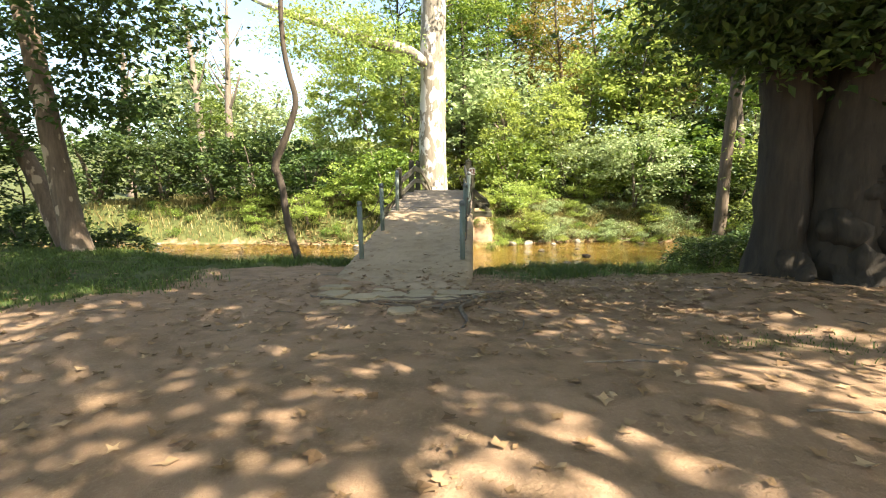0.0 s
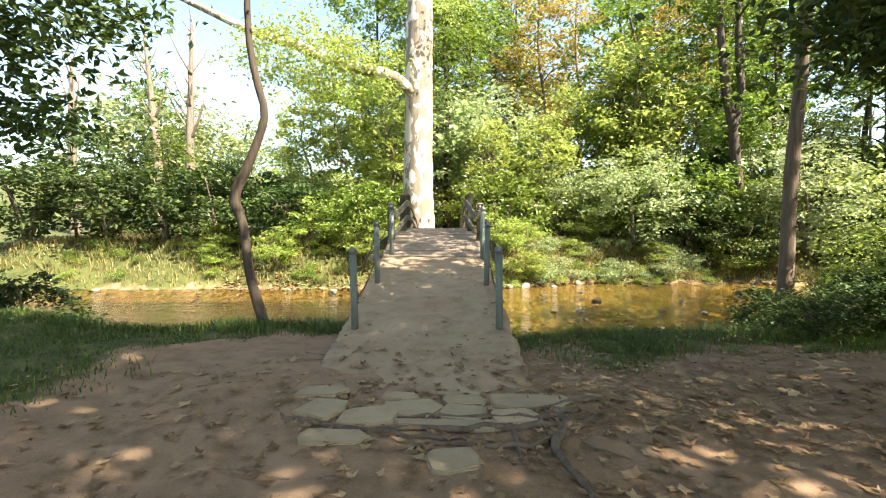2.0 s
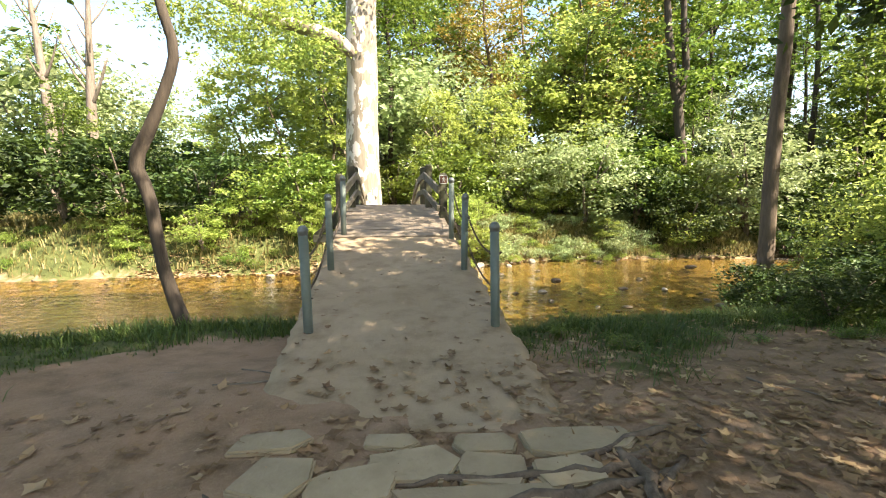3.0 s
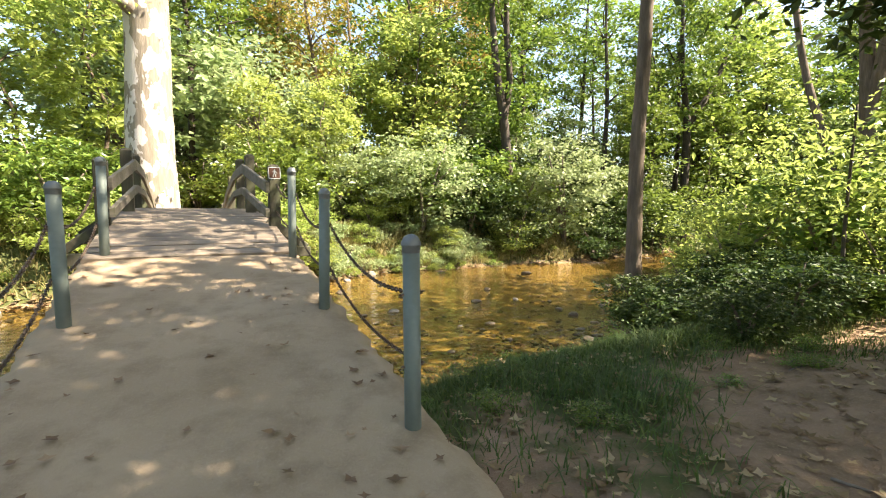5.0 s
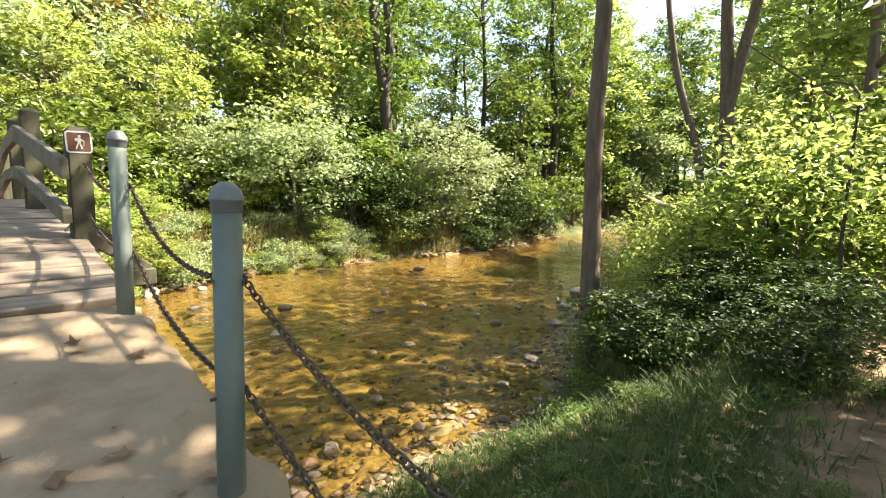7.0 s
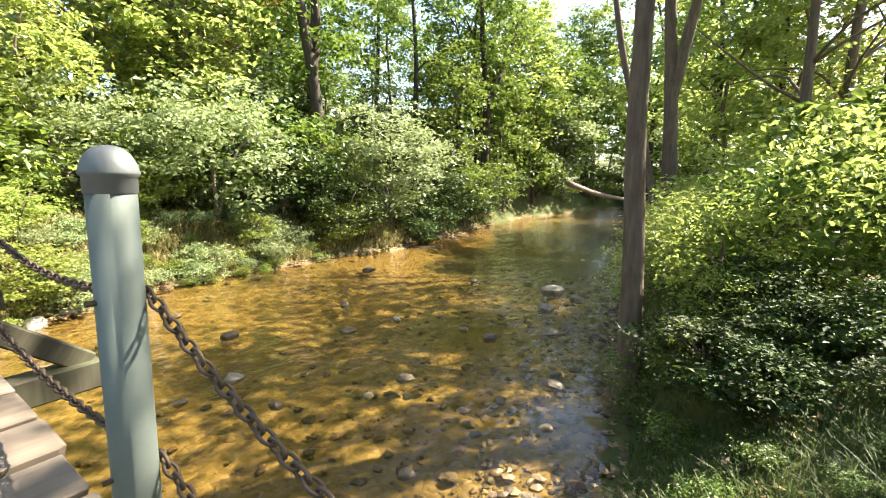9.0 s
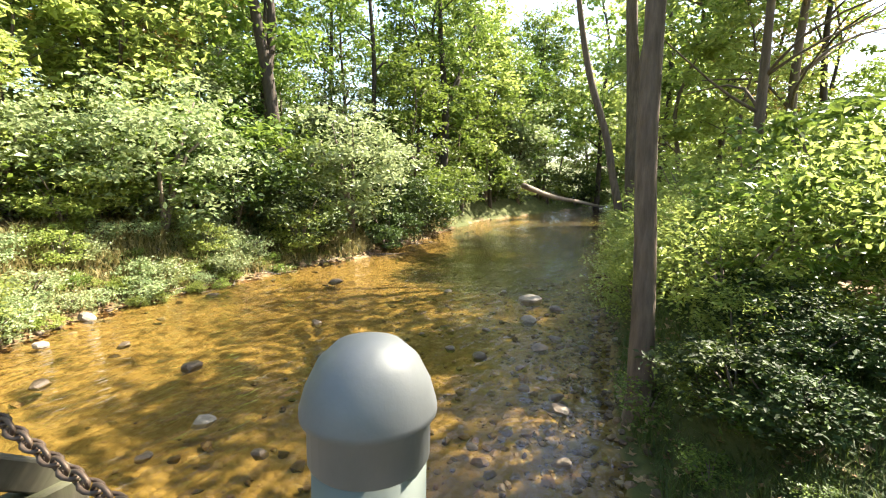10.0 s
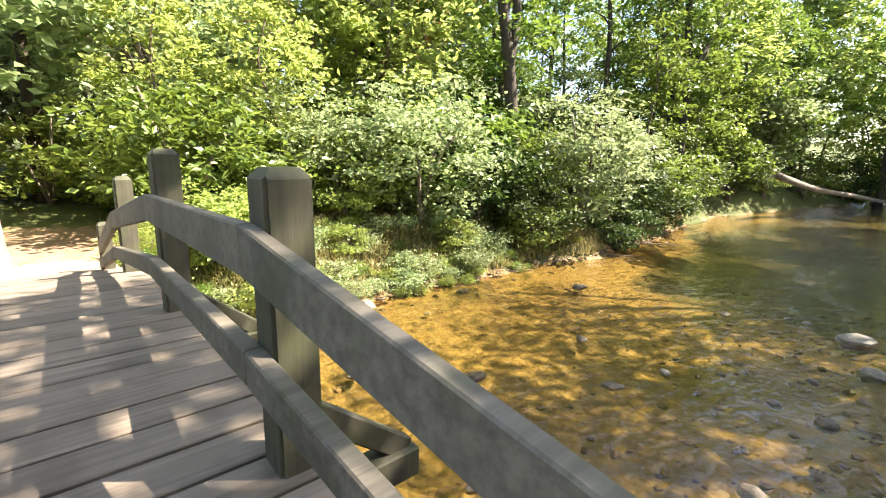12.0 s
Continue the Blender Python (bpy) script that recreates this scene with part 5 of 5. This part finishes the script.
special_tree("unseen broad tree added behind the clearing to shade the grass", [([g_(-1.5, -3.0), (-1.5, -2.9, 3), (-1.6, -1.6, 6), (-1.4, 1.4, 8.4), (-1.2, 3.4, 9.2)], [.42, .33, .28, .18, .08]), ([(-1.6, -1.6, 6), (-3.2, 1.6, 8.4), (-4.2, 4.2, 9.6)], [.22, .16, .07])], BARK_BROWN,
             [((-.6, 3.9, 8.8), (2.2, 2.2, .9), 34, 110), ((-4.2, 4.4, 9.6), (2.6, 2.2, .9), 34, 110), ((.6, 2.4, 9.4), (1.6, 1.4, .8), 12, 100)], LEAF_GREEN, 63, leaf_size=.25, spread=.55)
special_tree("unseen leaning tree added so its boughs shade the stream", [([g_(11.5, 5.2), (11.4, 5.4, 3), (11.0, 6.6, 6), (10.2, 8.4, 9), (9.6, 9.2, 11)], [.42, .32, .27, .2, .1]), ([(11.0, 6.6, 6), (12.2, 9.0, 8.6), (13.2, 11.2, 10.4)], [.22, .17, .08])], BARK_BROWN,
             [((7.2, 9.8, 9.6), (2.6, 2.4, 1.2), 10, 130), ((13.0, 11.4, 10.6), (3.0, 2.4, 1.2), 9, 130), ((12.0, 8.4, 12.2), (3.0, 2.6, 1.2), 5, 130)], LEAF_GREEN, 62, leaf_size=.26, spread=.6)
for dx, dy, top, lean in ((-19.7, 27, 12, -.6), (-17.8, 27, 12.5, .4), (-25, 27, 10.5, .3)):
    special_tree("bare dead grey tree rising above the bushes", [([g_(dx, dy), (dx, dy, 4), (dx + lean * .4, dy, 8), (dx + lean, dy, top)], [.3, .24, .16, .04])], BARK_GREY, [], LEAF_GREEN, int(-dx * 10), bare=16)

# young sapling and fallen log
special_tree("young dark-stemmed sapling with flat sprays of yellow-green leaves", [([g_(5.25, 9.35), (5.25, 9.37, .4), (5.3, 9.4, 1.1), (5.35, 9.4, 2.4)], [.03, .025, .02, .012])], BARK_DARK, [((5.6, 9.6, 1.6), (1.5, 1.3, .9), 60, 34)], LEAF_LIGHT, 50, leaf_size=.1)
log = tube(resample([(34, 25.6, 1.3), (40, 25.2, .3), (47, 24.6, -.4), (54, 23.8, -1.2)], 14), [.24 - .008 * i for i in range(14)], 9, wobble=.08)
tagged(part("fallen_log", log, BARK_GREY, smooth=True), "pale fallen tree trunk lying across the stream bank", "log")


# ---- a pale house far behind the wood ----
def make_house():
    h = tagged(new("house"), "pale distant house with a grey roof behind the trees", "house")
    h.location = (-6.0, 74.0, ground_at(-6, 74))
    part("wall", box(9, 7, 4.6, (0, 0, 2.3), .02), SIGN_WHITE, h)
    bm = bmesh.new()
    v = [bm.verts.new(p) for p in ((-4.9, -3.9, 4.5), (4.9, -3.9, 4.5), (4.9, 3.9, 4.5), (-4.9, 3.9, 4.5), (-4.9, 0, 7.2), (4.9, 0, 7.2))]
    for f in ((0, 1, 5, 4), (2, 3, 4, 5), (1, 2, 5), (3, 0, 4), (3, 2, 1, 0)):
        bm.faces.new([v[i] for i in f])
    part("roof", bm, BARK_DARK, h, "dark grey gabled roof")
    for x in (-3, 0, 3):
        w = part("window", box(1.1, .08, 1.4, (x, -3.52, 2.6), .01), BARK_DARK, h)
        part("frame", box(1.3, .05, .12, (x, -3.55, 1.82), .01), SIGN_WHITE, w)


make_house()
